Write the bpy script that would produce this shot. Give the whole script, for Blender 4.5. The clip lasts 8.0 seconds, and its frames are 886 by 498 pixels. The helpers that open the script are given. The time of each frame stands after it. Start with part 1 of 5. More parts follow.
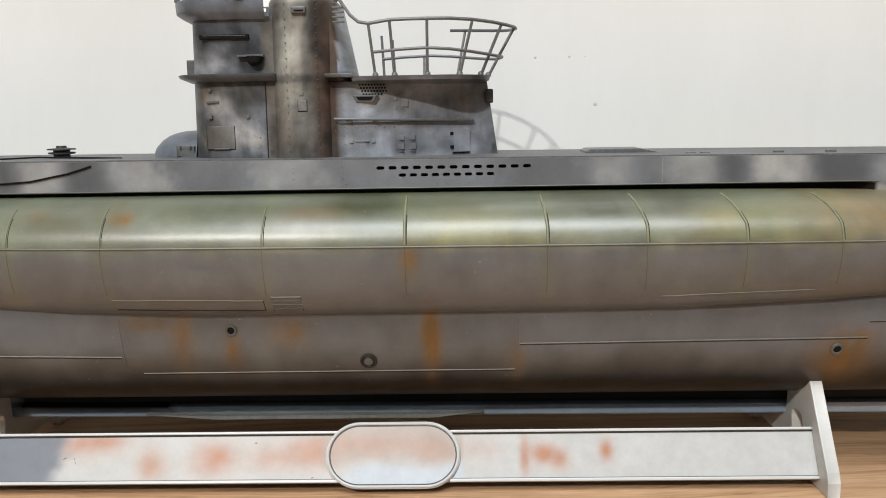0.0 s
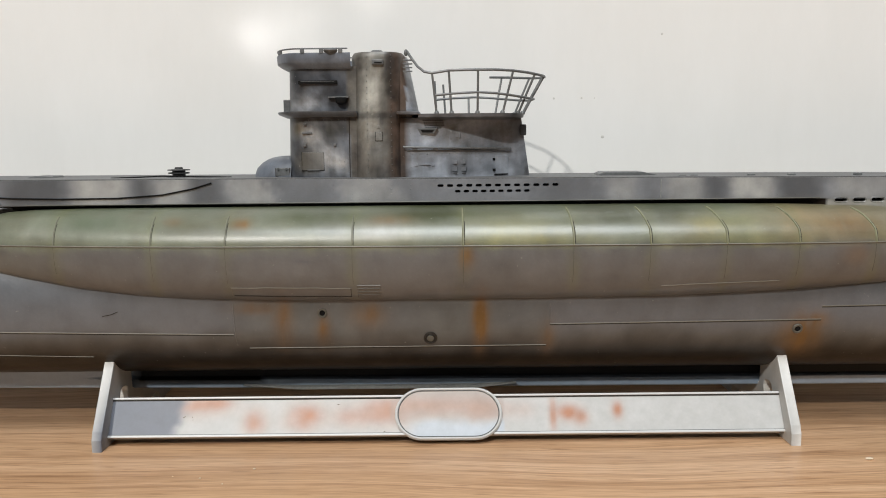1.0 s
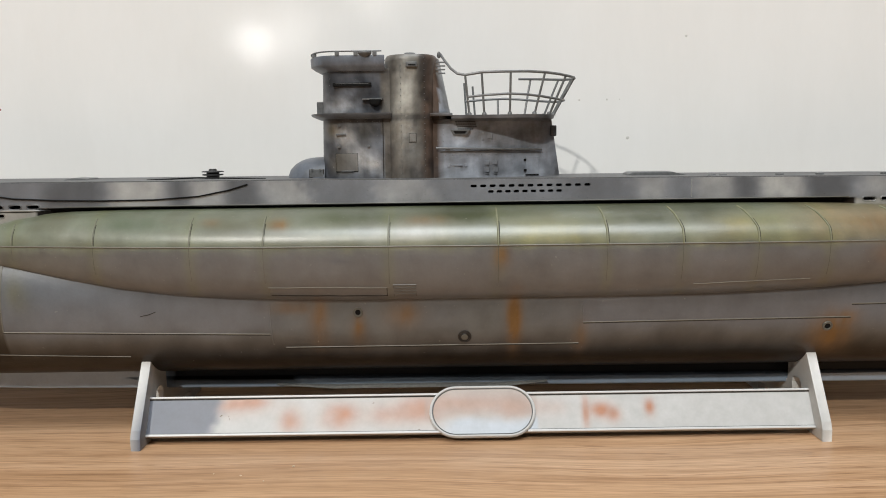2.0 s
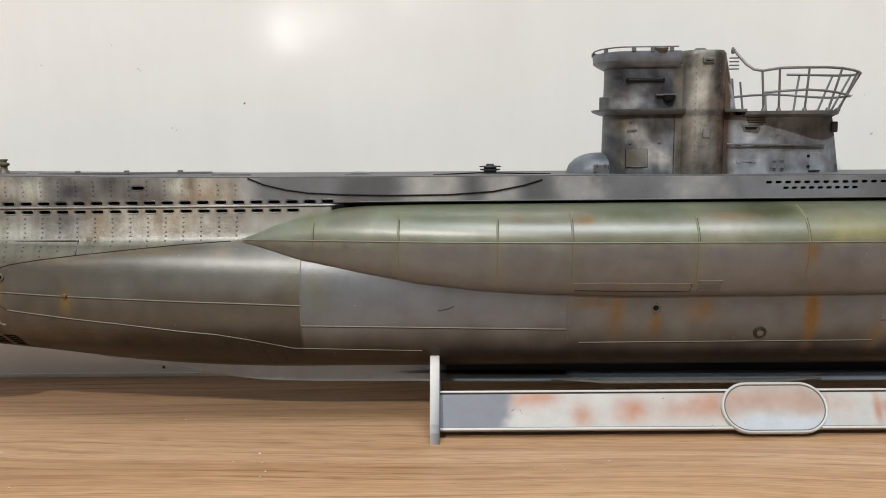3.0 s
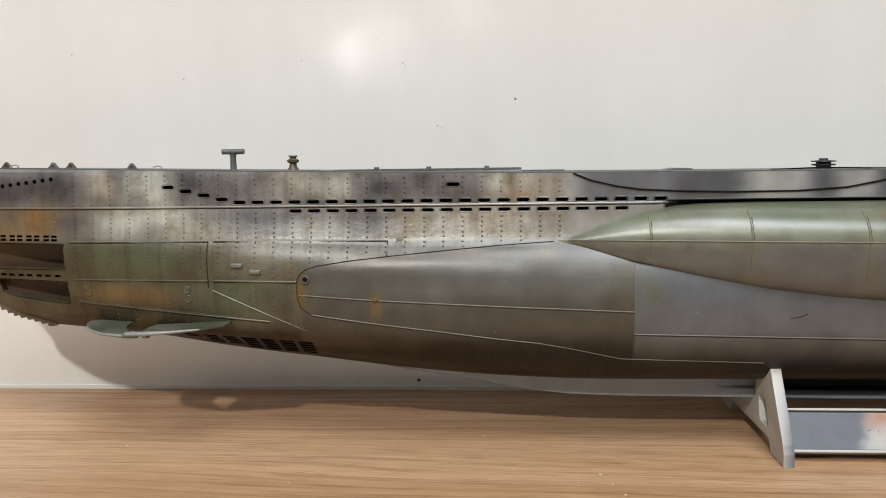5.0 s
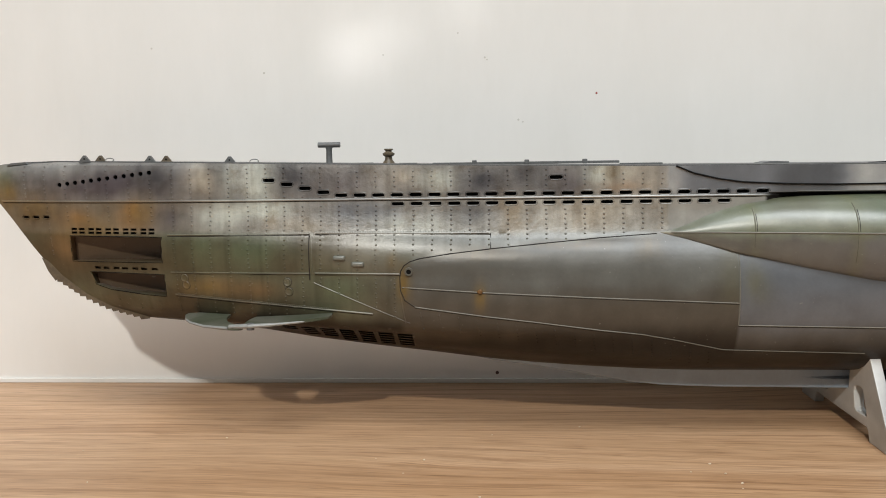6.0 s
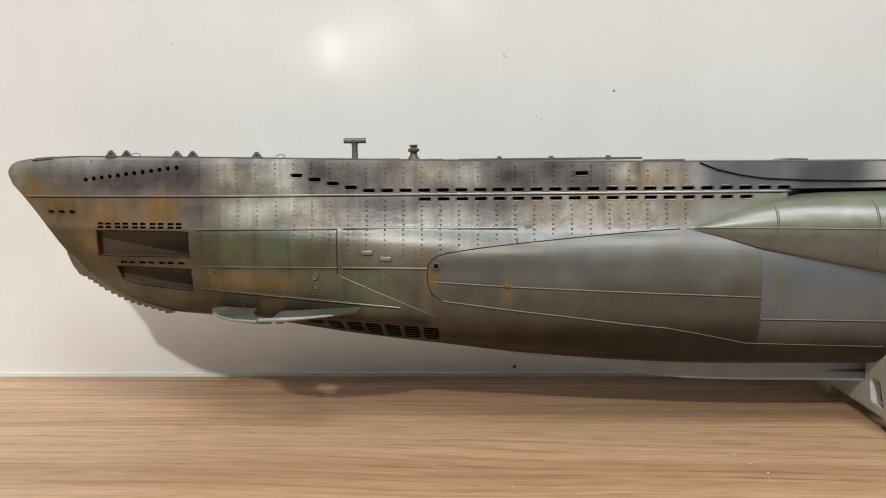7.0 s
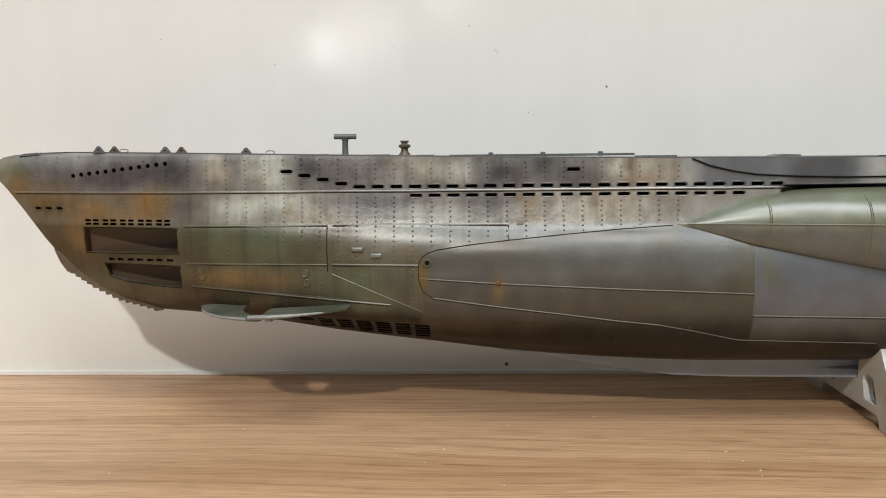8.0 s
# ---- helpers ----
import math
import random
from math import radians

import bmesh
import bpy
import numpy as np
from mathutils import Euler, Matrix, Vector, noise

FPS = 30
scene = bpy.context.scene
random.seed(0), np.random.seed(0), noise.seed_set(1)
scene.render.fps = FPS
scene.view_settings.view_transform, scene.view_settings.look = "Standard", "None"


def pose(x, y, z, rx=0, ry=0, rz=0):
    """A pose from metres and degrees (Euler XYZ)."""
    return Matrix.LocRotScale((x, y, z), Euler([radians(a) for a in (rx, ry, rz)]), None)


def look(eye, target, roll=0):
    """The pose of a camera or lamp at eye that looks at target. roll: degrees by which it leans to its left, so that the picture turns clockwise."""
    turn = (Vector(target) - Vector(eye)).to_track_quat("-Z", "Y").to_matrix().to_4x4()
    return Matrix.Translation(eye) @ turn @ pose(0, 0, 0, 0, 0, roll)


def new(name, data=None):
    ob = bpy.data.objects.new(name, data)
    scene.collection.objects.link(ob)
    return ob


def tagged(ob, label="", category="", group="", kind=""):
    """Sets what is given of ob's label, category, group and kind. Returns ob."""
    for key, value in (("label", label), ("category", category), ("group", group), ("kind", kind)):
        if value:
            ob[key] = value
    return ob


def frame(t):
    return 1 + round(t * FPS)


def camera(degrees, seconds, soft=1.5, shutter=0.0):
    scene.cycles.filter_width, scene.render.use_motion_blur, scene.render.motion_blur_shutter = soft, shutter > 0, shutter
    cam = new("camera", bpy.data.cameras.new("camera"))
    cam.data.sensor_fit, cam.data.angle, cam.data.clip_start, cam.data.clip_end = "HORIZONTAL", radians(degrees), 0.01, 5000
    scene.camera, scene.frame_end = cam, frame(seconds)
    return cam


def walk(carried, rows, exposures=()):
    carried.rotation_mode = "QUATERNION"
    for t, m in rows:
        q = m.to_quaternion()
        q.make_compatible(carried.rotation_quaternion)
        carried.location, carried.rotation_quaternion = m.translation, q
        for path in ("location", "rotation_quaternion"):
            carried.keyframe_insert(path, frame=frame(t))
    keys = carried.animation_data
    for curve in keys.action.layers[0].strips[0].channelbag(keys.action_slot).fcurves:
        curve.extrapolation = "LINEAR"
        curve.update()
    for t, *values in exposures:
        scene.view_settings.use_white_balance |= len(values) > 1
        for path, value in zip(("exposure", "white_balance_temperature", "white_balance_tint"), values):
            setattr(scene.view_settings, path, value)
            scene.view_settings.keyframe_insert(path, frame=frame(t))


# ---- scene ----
cam = camera(55.0, 8.0, soft=0.95)
PATH = [
    (0, (0.023, -0.278, 0.114), (-0.022, 1.696, -0.204), -1.0),
    (0.5, (0.011, -0.319, 0.115), (-0.034, 1.661, -0.163), -0.8),
    (0.7, (0.0065, -0.333, 0.1148), (-0.012, 1.649, -0.150), -0.7),
    (1, (0.0, -0.348, 0.114), (-0.003, 1.636, -0.134), -0.6),
    (1.2, (0.001, -0.352, 0.114), (0.009, 1.634, -0.123), -0.7),
    (2.3, (-0.036, -0.352, 0.113), (-0.052, 1.633, -0.131), -1.0),
    (2.5, (-0.061, -0.352, 0.113), (-0.105, 1.632, -0.135), -1.0),
    (3, (-0.123, -0.353, 0.116), (-0.149, 1.63, -0.143), -0.6),
    (3.5, (-0.174, -0.351, 0.111), (-0.228, 1.636, -0.112), -0.5),
    (4, (-0.215, -0.339, 0.112), (-0.299, 1.646, -0.12), -0.6),
    (4.2, (-0.222, -0.335, 0.112), (-0.329, 1.649, -0.122), -0.8),
    (5.3, (-0.237, -0.330, 0.1055), (-0.372, 1.655, -0.098), -0.8),
    (5.5, (-0.256, -0.332, 0.1055), (-0.382, 1.653, -0.105), -0.8),
    (6, (-0.27, -0.335, 0.1055), (-0.382, 1.65, -0.109), -0.8),
    (6.5, (-0.285, -0.339, 0.1055), (-0.379, 1.647, -0.112), -0.7),
    (7, (-0.285, -0.340, 0.105), (-0.364, 1.646, -0.115), -0.6),
    (7.5, (-0.285, -0.3395, 0.105), (-0.358, 1.647, -0.116), -0.6),
    (8, (-0.284, -0.3375, 0.1045), (-0.349, 1.648, -0.122), -0.6),
]
walk(cam, [(t, look(eye, target, roll)) for t, eye, target, roll in PATH], [(0, 0.39, 6210, 7.8), (0.5, 0.33, 6230, 7.8), (1.0, 0.28, 6240, 7.8), (2.5, 0.25, 6260, 7.8), (3.5, 0.24, 6280, 8.2), (5.5, 0.20, 6270, 7.2), (8, 0.16, 6240, 6.3)])

# ---- room light ----
world = bpy.data.worlds.new("room_air")
scene.world = world
world.use_nodes = True
world.node_tree.nodes["Background"].inputs[0].default_value = (1.0, 0.93, 0.86, 1)
world.node_tree.nodes["Background"].inputs[1].default_value = 0.05


def lamp(name, place, aim, size, watts, colour):
    data = bpy.data.lights.new(name, "AREA")
    data.shape, data.size, data.energy, data.color = "DISK", size, watts, colour
    ob = new(name, data)
    ob.matrix_world = look(place, aim)
    return ob


KEY = (-0.91, -2.63, 2.08)
lamp("ceiling_light_glow", KEY, (-0.25, 0.0, 0.05), 0.12, 52.0, (1.0, 0.945, 0.87))
FAR = [(-1.10, -4.6, 0.74, 0.17, 1.4), (-0.86, -4.6, 0.80, 0.26, 0.9), (-0.40, -4.6, 0.96, 0.12, 0.6)]
for fx, fy, fz, size, watts in FAR:
    lamp("far_light_glow", (fx, fy, fz), (-0.2, 0, 0.15), size, watts, (1.0, 0.93, 0.86))
ROOF = (0.12, -1.15, 2.15)
lamp("ceiling_panel_glow", ROOF, (0.08, -1.0, 0), 1.3, 44.0, (0.96, 0.98, 1.0))


# ---- materials ----
def nodes_of(name):
    m = bpy.data.materials.new(name)
    m.use_nodes = True
    t = m.node_tree
    return m, t, t.nodes["Principled BSDF"]


def add(t, kind, **sets):
    n = t.nodes.new(kind)
    for k, v in sets.items():
        if k in n.inputs:
            n.inputs[k].default_value = v
    return n


def noise_tex(t, scale, detail=4.0, rough=0.6, stretch=None, distortion=0.0):
    c = t.nodes.new("ShaderNodeTexCoord")
    n = add(t, "ShaderNodeTexNoise", Scale=scale, Detail=detail, Roughness=rough, Distortion=distortion)
    if stretch:
        mp = t.nodes.new("ShaderNodeMapping")
        mp.inputs["Scale"].default_value = stretch
        t.links.new(c.outputs["Object"], mp.inputs[0])
        t.links.new(mp.outputs[0], n.inputs["Vector"])
    else:
        t.links.new(c.outputs["Object"], n.inputs["Vector"])
    return n


def ramp(t, source, stops):
    r = t.nodes.new("ShaderNodeValToRGB")
    while len(r.color_ramp.elements) < len(stops):
        r.color_ramp.elements.new(0.5)
    for e, (pos, col) in zip(r.color_ramp.elements, stops):
        e.position = pos
        e.color = (*col, 1) if len(col) == 3 else col
    t.links.new(source, r.inputs[0])
    return r


def mix(t, kind, a, b, fac):
    n = t.nodes.new("ShaderNodeMix")
    n.data_type, n.blend_type = "RGBA", kind
    for socket, value in ((n.inputs[0], fac), (n.inputs[6], a), (n.inputs[7], b)):
        if isinstance(value, bpy.types.NodeSocket):
            t.links.new(value, socket)
        elif isinstance(value, (int, float)):
            socket.default_value = value
        else:
            socket.default_value = (*value, 1)
    return n.outputs[2]


def bump(t, bsdf, height, distance, strength=1.0):
    b = add(t, "ShaderNodeBump", Strength=strength, Distance=distance)
    t.links.new(height, b.inputs["Height"])
    t.links.new(b.outputs[0], bsdf.inputs["Normal"])
    return b


def plain(name, colour, rough=0.5, metal=0.0, grain=0.0, scale=300.0, depth=0.0, gloss=0.5):
    """A paint or plastic with fine two-scale variation."""
    m, t, b = nodes_of(name)
    b.inputs["Specular IOR Level"].default_value = gloss
    b.inputs["Roughness"].default_value, b.inputs["Metallic"].default_value = rough, metal
    fine, broad = noise_tex(t, scale), noise_tex(t, scale / 14)
    r1 = ramp(t, fine.outputs["Fac"], [(0.3, (1 - grain,) * 3), (0.7, (1 + 0.6 * grain,) * 3)])
    r2 = ramp(t, broad.outputs["Fac"], [(0.3, (1 - grain,) * 3), (0.7, (1 + 0.4 * grain,) * 3)])
    c = mix(t, "MULTIPLY", colour, r1.outputs[0], 1.0)
    t.links.new(mix(t, "MULTIPLY", c, r2.outputs[0], 1.0), b.inputs["Base Color"])
    if depth:
        bump(t, b, fine.outputs["Fac"], depth)
    return m


def airbrushed(name, rough, grain, depth, scale=900.0, gloss=0.5, wear=0.6, base=0.2):
    """Airbrushed model paint: the sprayed colours come from the paint layer, the grain and chips from here."""
    m, t, b = nodes_of(name)
    layer = t.nodes.new("ShaderNodeAttribute")
    layer.attribute_name = "paint"
    sheen = ramp(t, layer.outputs["Color"], [(0.008, (0.06,) * 3), (0.10, (gloss,) * 3)])
    t.links.new(sheen.outputs[0], b.inputs["Specular IOR Level"])
    fine, mid = noise_tex(t, scale, 6.0, 0.7), noise_tex(t, 160.0, 5.0, 0.65)
    r1 = ramp(t, fine.outputs["Fac"], [(0.3, (1 - grain,) * 3), (0.72, (1 + grain * 0.7,) * 3)])
    r2 = ramp(t, mid.outputs["Fac"], [(0.32, (0.94, 0.935, 0.925)), (0.68, (1.05, 1.05, 1.05))])
    c = mix(t, "MULTIPLY", layer.outputs["Color"], r1.outputs[0], 1.0)
    c = mix(t, "MULTIPLY", c, r2.outputs[0], 1.0)
    spread = t.nodes.new("ShaderNodeMath")
    spread.operation, spread.use_clamp = "MULTIPLY_ADD", True
    t.links.new(layer.outputs["Alpha"], spread.inputs[0])
    spread.inputs[1].default_value, spread.inputs[2].default_value = 2.2 * wear, base * wear
    spread = spread.outputs[0]
    grime, streaks = noise_tex(t, 95.0, 7.0, 0.72), noise_tex(t, 330.0, 4.0, 0.6, (1.0, 1.0, 0.10))
    c = mix(t, "MULTIPLY", c, ramp(t, grime.outputs["Fac"], [(0.34, (0.70, 0.63, 0.54)), (0.50, (1, 1, 1)), (0.70, (1.10, 1.10, 1.09))]).outputs[0], spread)
    c = mix(t, "MULTIPLY", c, ramp(t, streaks.outputs["Fac"], [(0.34, (0.80, 0.78, 0.75)), (0.55, (1, 1, 1)), (0.72, (1.12, 1.12, 1.12))]).outputs[0], spread)
    chips = noise_tex(t, 620.0, 3.0, 0.6)
    c = mix(t, "MIX", c, (0.36, 0.35, 0.31), ramp(t, chips.outputs["Fac"], [(0.70, (0, 0, 0)), (0.76, (0.45 * wear,) * 3)]).outputs[0])
    t.links.new(c, b.inputs["Base Color"])
    rr = ramp(t, mid.outputs["Fac"], [(0.25, (rough - 0.01,) * 3), (0.75, (rough + 0.03,) * 3)])
    t.links.new(rr.outputs[0], b.inputs["Roughness"])
    cast = t.nodes.new("ShaderNodeMath")
    cast.operation = "MULTIPLY"
    pits = noise_tex(t, 520.0, 3.0, 0.65)
    t.links.new(pits.outputs["Fac"], cast.inputs[0])
    t.links.new(layer.outputs["Alpha"], cast.inputs[1])
    relief = bump(t, b, cast.outputs[0], 0.00020)
    skin_grain = add(t, "ShaderNodeBump", Strength=1.0, Distance=depth)
    t.links.new(noise_tex(t, 700.0, 1.0, 0.4).outputs["Fac"], skin_grain.inputs["Height"])
    t.links.new(skin_grain.outputs[0], relief.inputs["Normal"])
    return m


def wood(name):
    """Printed oak laminate: long streaks that bend round the growth rings, dark pore dashes and fine fibre."""
    m, t, b = nodes_of(name)
    swell = noise_tex(t, 6.5, 2.0, 0.45, (0.30, 1.0, 1.0), 0.2)
    broad = noise_tex(t, 9.0, 3.0, 0.5, (0.30, 1.0, 1.0), 0.8)
    co, sep = t.nodes.new("ShaderNodeTexCoord"), t.nodes.new("ShaderNodeSeparateXYZ")
    t.links.new(co.outputs["Object"], sep.inputs[0])
    bent = add(t, "ShaderNodeMath")
    bent.operation = "MULTIPLY_ADD"
    t.links.new(swell.outputs["Fac"], bent.inputs[0])
    bent.inputs[1].default_value = 0.085
    t.links.new(sep.outputs["Y"], bent.inputs[2])

    def along(squeeze, scale, detail, rough):
        run = add(t, "ShaderNodeMath")
        run.operation = "MULTIPLY"
        t.links.new(sep.outputs["X"], run.inputs[0])
        run.inputs[1].default_value = squeeze
        v = t.nodes.new("ShaderNodeCombineXYZ")
        t.links.new(run.outputs[0], v.inputs[0])
        t.links.new(bent.outputs[0], v.inputs[1])
        n = add(t, "ShaderNodeTexNoise", Scale=scale, Detail=detail, Roughness=rough)
        t.links.new(v.outputs[0], n.inputs["Vector"])
        return n.outputs["Fac"]

    bands, streak = along(0.018, 75.0, 4.0, 0.55), along(0.03, 300.0, 4.0, 0.62)
    pores, fine = along(0.07, 560.0, 3.0, 0.7), along(0.05, 1300.0, 2.0, 0.5)
    ringing = along(0.010, 42.0, 0.0, 0.5)
    rings = add(t, "ShaderNodeMath")
    rings.operation = "MULTIPLY"
    t.links.new(ringing, rings.inputs[0])
    rings.inputs[1].default_value = 7.0
    turn = add(t, "ShaderNodeMath")
    turn.operation = "FRACT"
    t.links.new(rings.outputs[0], turn.inputs[0])
    c = ramp(t, bands, [(0.30, (0.41, 0.242, 0.130)), (0.5, (0.525, 0.334, 0.197)), (0.70, (0.59, 0.392, 0.246))]).outputs[0]
    c = mix(t, "MULTIPLY", c, ramp(t, turn.outputs[0], [(0.0, (0.64, 0.55, 0.47)), (0.07, (0.90, 0.87, 0.84)), (0.3, (1, 1, 1)), (0.95, (1.01, 1.01, 1.0)), (1.0, (0.70, 0.62, 0.54))]).outputs[0], 0.5)
    c = mix(t, "MULTIPLY", c, ramp(t, streak, [(0.34, (0.55, 0.46, 0.38)), (0.46, (0.95, 0.93, 0.91)), (0.68, (1.08, 1.08, 1.07))]).outputs[0], 0.65)
    c = mix(t, "MULTIPLY", c, ramp(t, broad.outputs["Fac"], [(0.3, (0.91, 0.89, 0.86)), (0.7, (1.06, 1.05, 1.04))]).outputs[0], 1.0)
    c = mix(t, "MULTIPLY", c, ramp(t, pores, [(0.33, (0.52, 0.43, 0.35)), (0.42, (1, 1, 1))]).outputs[0], 0.6)
    c = mix(t, "MULTIPLY", c, ramp(t, fine, [(0.35, (0.84, 0.82, 0.79)), (0.62, (1.06, 1.06, 1.06))]).outputs[0], 1.0)
    t.links.new(c, b.inputs["Base Color"])
    rr = ramp(t, streak, [(0.3, (0.42,) * 3), (0.7, (0.30,) * 3)])
    t.links.new(rr.outputs[0], b.inputs["Roughness"])
    bump(t, b, pores, 0.00005)
    return m


def board(name):
    m, t, b = nodes_of(name)
    haze, smear = noise_tex(t, 7.0, 4.0, 0.6), noise_tex(t, 40.0, 5.0, 0.7, (1.0, 1.0, 0.25))
    c = ramp(t, haze.outputs["Fac"], [(0.3, (0.77, 0.755, 0.73)), (0.7, (0.81, 0.80, 0.78))]).outputs[0]
    c = mix(t, "MULTIPLY", c, ramp(t, smear.outputs["Fac"], [(0.3, (0.97, 0.97, 0.965)), (0.7, (1.01, 1.01, 1.01))]).outputs[0], 1.0)
    t.links.new(c, b.inputs["Base Color"])
    rr = ramp(t, smear.outputs["Fac"], [(0.3, (0.095,) * 3), (0.7, (0.16,) * 3)])
    t.links.new(rr.outputs[0], b.inputs["Roughness"])
    bump(t, b, haze.outputs["Fac"], 0.0004)
    return m


PAINT = airbrushed("airbrushed_hull_paint", 0.36, 0.06, 0.00003, 900.0, 0.85, 0.7)
TOWER_PAINT = airbrushed("airbrushed_tower_paint", 0.40, 0.10, 0.00004, 900.0, 0.4, 0.7, 0.9)
STAND_PAINT = airbrushed("sprayed_stand_plastic", 0.45, 0.03, 0.00002, 900.0, 0.5, 0.06)
WELD_PALE = plain("pale_weld_highlight", (0.155, 0.147, 0.118), 0.5, 0, 0.15, 500)
WELD_STRAW = plain("straw_weld", (0.205, 0.205, 0.125), 0.5, 0, 0.2, 500)
WELD_OLIVE = plain("olive_weld", (0.17, 0.17, 0.125), 0.45, 0, 0.15, 500)
WELD_GREY = plain("grey_weld", (0.10, 0.095, 0.078), 0.45, 0, 0.15, 500)
RIVET = plain("rivet_wash", (0.032, 0.028, 0.024), 0.5, 0, 0.2, 500, 0, 0.25)
WELD_DARK = plain("dark_seam_wash_and_shade", (0.030, 0.026, 0.022), 0.7, 0, 0.2, 500, 0, 0.2)
GREY = plain("deck_fitting_grey", (0.125, 0.128, 0.128), 0.45, 0, 0.25, 700, 0.00004)
PALE_GREY = plain("pale_grey_paint", (0.27, 0.275, 0.265), 0.45, 0, 0.2, 700, 0.00003)
DARK = plain("black_wash_and_shade", (0.010, 0.010, 0.010), 0.8, 0, 0.2, 700, 0, 0.1)
BROWN = plain("worn_brown_fitting", (0.13, 0.10, 0.065), 0.45, 0, 0.3, 700, 0.00004)
RUSTY = plain("rusty_bolt_brown", (0.16, 0.075, 0.018), 0.6, 0, 0.35, 900, 0.00005)
BLACKENED = plain("blackened_fitting", (0.045, 0.045, 0.045), 0.5, 0, 0.3, 700, 0.00004, 0.3)
STEEL = plain("railing_grey", (0.14, 0.145, 0.145), 0.4, 0, 0.25, 900)
FIN = airbrushed("hydroplane_paint", 0.40, 0.16, 0.00004, 900.0, 0.2)
DECK = plain("deck_dark_grey", (0.12, 0.12, 0.12), 0.6, 0, 0.3, 700, 0.00005)
CABLE = plain("black_cable", (0.008, 0.008, 0.008), 0.7, 0, 0.1, 300, 0, 0.1)
WOOD = wood("wood_laminate")
BOARD = board("whiteboard_enamel")
WALL = plain("room_wall_paint", (0.30, 0.29, 0.275), 0.8, 0, 0.04, 40)
CEIL = plain("ceiling_paint", (0.50, 0.49, 0.48), 0.85, 0, 0.03, 40)
CARPET = plain("floor_carpet", (0.08, 0.075, 0.07), 0.9, 0, 0.3, 200)
TRIM = plain("white_trim", (0.52, 0.52, 0.51), 0.35, 0, 0.03, 200)
CRUMB = plain("pale_crumb", (0.80, 0.70, 0.55), 0.7, 0, 0.2, 900)
INK = plain("ink_speck", (0.10, 0.06, 0.06), 0.5)
FAINT_INK = plain("faint_ink_speck", (0.58, 0.56, 0.53), 0.5)
RED_INK = plain("red_ink_speck", (0.30, 0.08, 0.07), 0.5)
METAL = plain("lamp_metal", (0.6, 0.6, 0.6), 0.35, 1.0, 0.05, 200)

# ---- building helpers: sizes in millimetres ----
MM = 0.001


def link_mesh(name, verts, faces, material, parent=None, label="", smooth=True):
    me = bpy.data.meshes.new(name)
    me.from_pydata([(x * MM, y * MM, z * MM) for x, y, z in verts], [], faces)
    me.materials.append(material)
    if smooth:
        me.polygons.foreach_set("use_smooth", [True] * len(me.polygons))
    me.update()
    ob = new(name, me)
    ob.parent = parent
    if label:
        ob["label"] = label
    return ob


def part(name, bm, material, parent=None, label="", smooth=False, angle=40):
    """Links a bmesh, built in millimetres, as one mesh object under a thing or a part."""
    bmesh.ops.scale(bm, vec=(MM, MM, MM), verts=bm.verts)
    bmesh.ops.recalc_face_normals(bm, faces=bm.faces)
    me = bpy.data.meshes.new(name)
    for e in bm.edges:
        e.smooth = len(e.link_faces) != 2 or e.calc_face_angle(0) < radians(angle)
    for f in bm.faces:
        f.smooth = smooth
    bm.to_mesh(me)
    bm.free()
    me.materials.append(material)
    ob = new(name, me)
    ob.parent = parent
    if label:
        ob["label"] = label
    return ob


def box(x0, x1, y0, y1, z0, z1, bevel=0.0, bm=None, segments=2):
    bm = bm or bmesh.new()
    vs = bmesh.ops.create_cube(bm, size=1.0)["verts"]
    for v in vs:
        v.co = ((x0 + x1) / 2 + v.co.x * (x1 - x0), (y0 + y1) / 2 + v.co.y * (y1 - y0), (z0 + z1) / 2 + v.co.z * (z1 - z0))
    if bevel:
        es = list({e for v in vs for e in v.link_edges})
        bmesh.ops.bevel(bm, geom=es, offset=bevel, segments=segments, profile=0.6, affect="EDGES")
    return bm


def tube(points, r, n=6, bm=None, close=False, tip=None):
    """A round wire along a line of points; tip: its radius at the far end."""
    bm = bm or bmesh.new()
    pts = [Vector(p) for p in points]
    rings = []
    count, last = len(pts), None
    for i, p in enumerate(pts):
        a = pts[(i - 1) % count] if close or i else p
        b = pts[(i + 1) % count] if close or i < count - 1 else p
        d = (b - a).normalized() if (b - a).length > 1e-9 else Vector((0, 0, 1))
        side = d.cross(Vector((0, 0, 1))) if last is None else last - d * last.dot(d)
        side = side.normalized() if side.length > 0.05 else Vector((1, 0, 0))
        last = side
        up = side.cross(d).normalized()
        q = r if tip is None else r + (tip - r) * i / (count - 1)
        rings.append([bm.verts.new(p + q * (math.cos(2 * math.pi * k / n) * side + math.sin(2 * math.pi * k / n) * up)) for k in range(n)])
    for i in range(count if close else count - 1):
        a, b = rings[i], rings[(i + 1) % count]
        for k in range(n):
            bm.faces.new((a[k], a[(k + 1) % n], b[(k + 1) % n], b[k]))
    if not close:
        bm.faces.new(rings[0][::-1])
        bm.faces.new(rings[-1])
    return bm


def lathe(profile, cx, cy, n=20, bm=None):
    """A turned piece: profile is radius and height, from bottom to top."""
    bm = bm or bmesh.new()
    rings = [[bm.verts.new((cx + r * math.cos(2 * math.pi * k / n), cy + r * math.sin(2 * math.pi * k / n), z)) for k in range(n)] for r, z in profile]
    for a, b in zip(rings, rings[1:]):
        for k in range(n):
            bm.faces.new((a[k], a[(k + 1) % n], b[(k + 1) % n], b[k]))
    bm.faces.new(rings[0][::-1])
    bm.faces.new(rings[-1])
    return bm


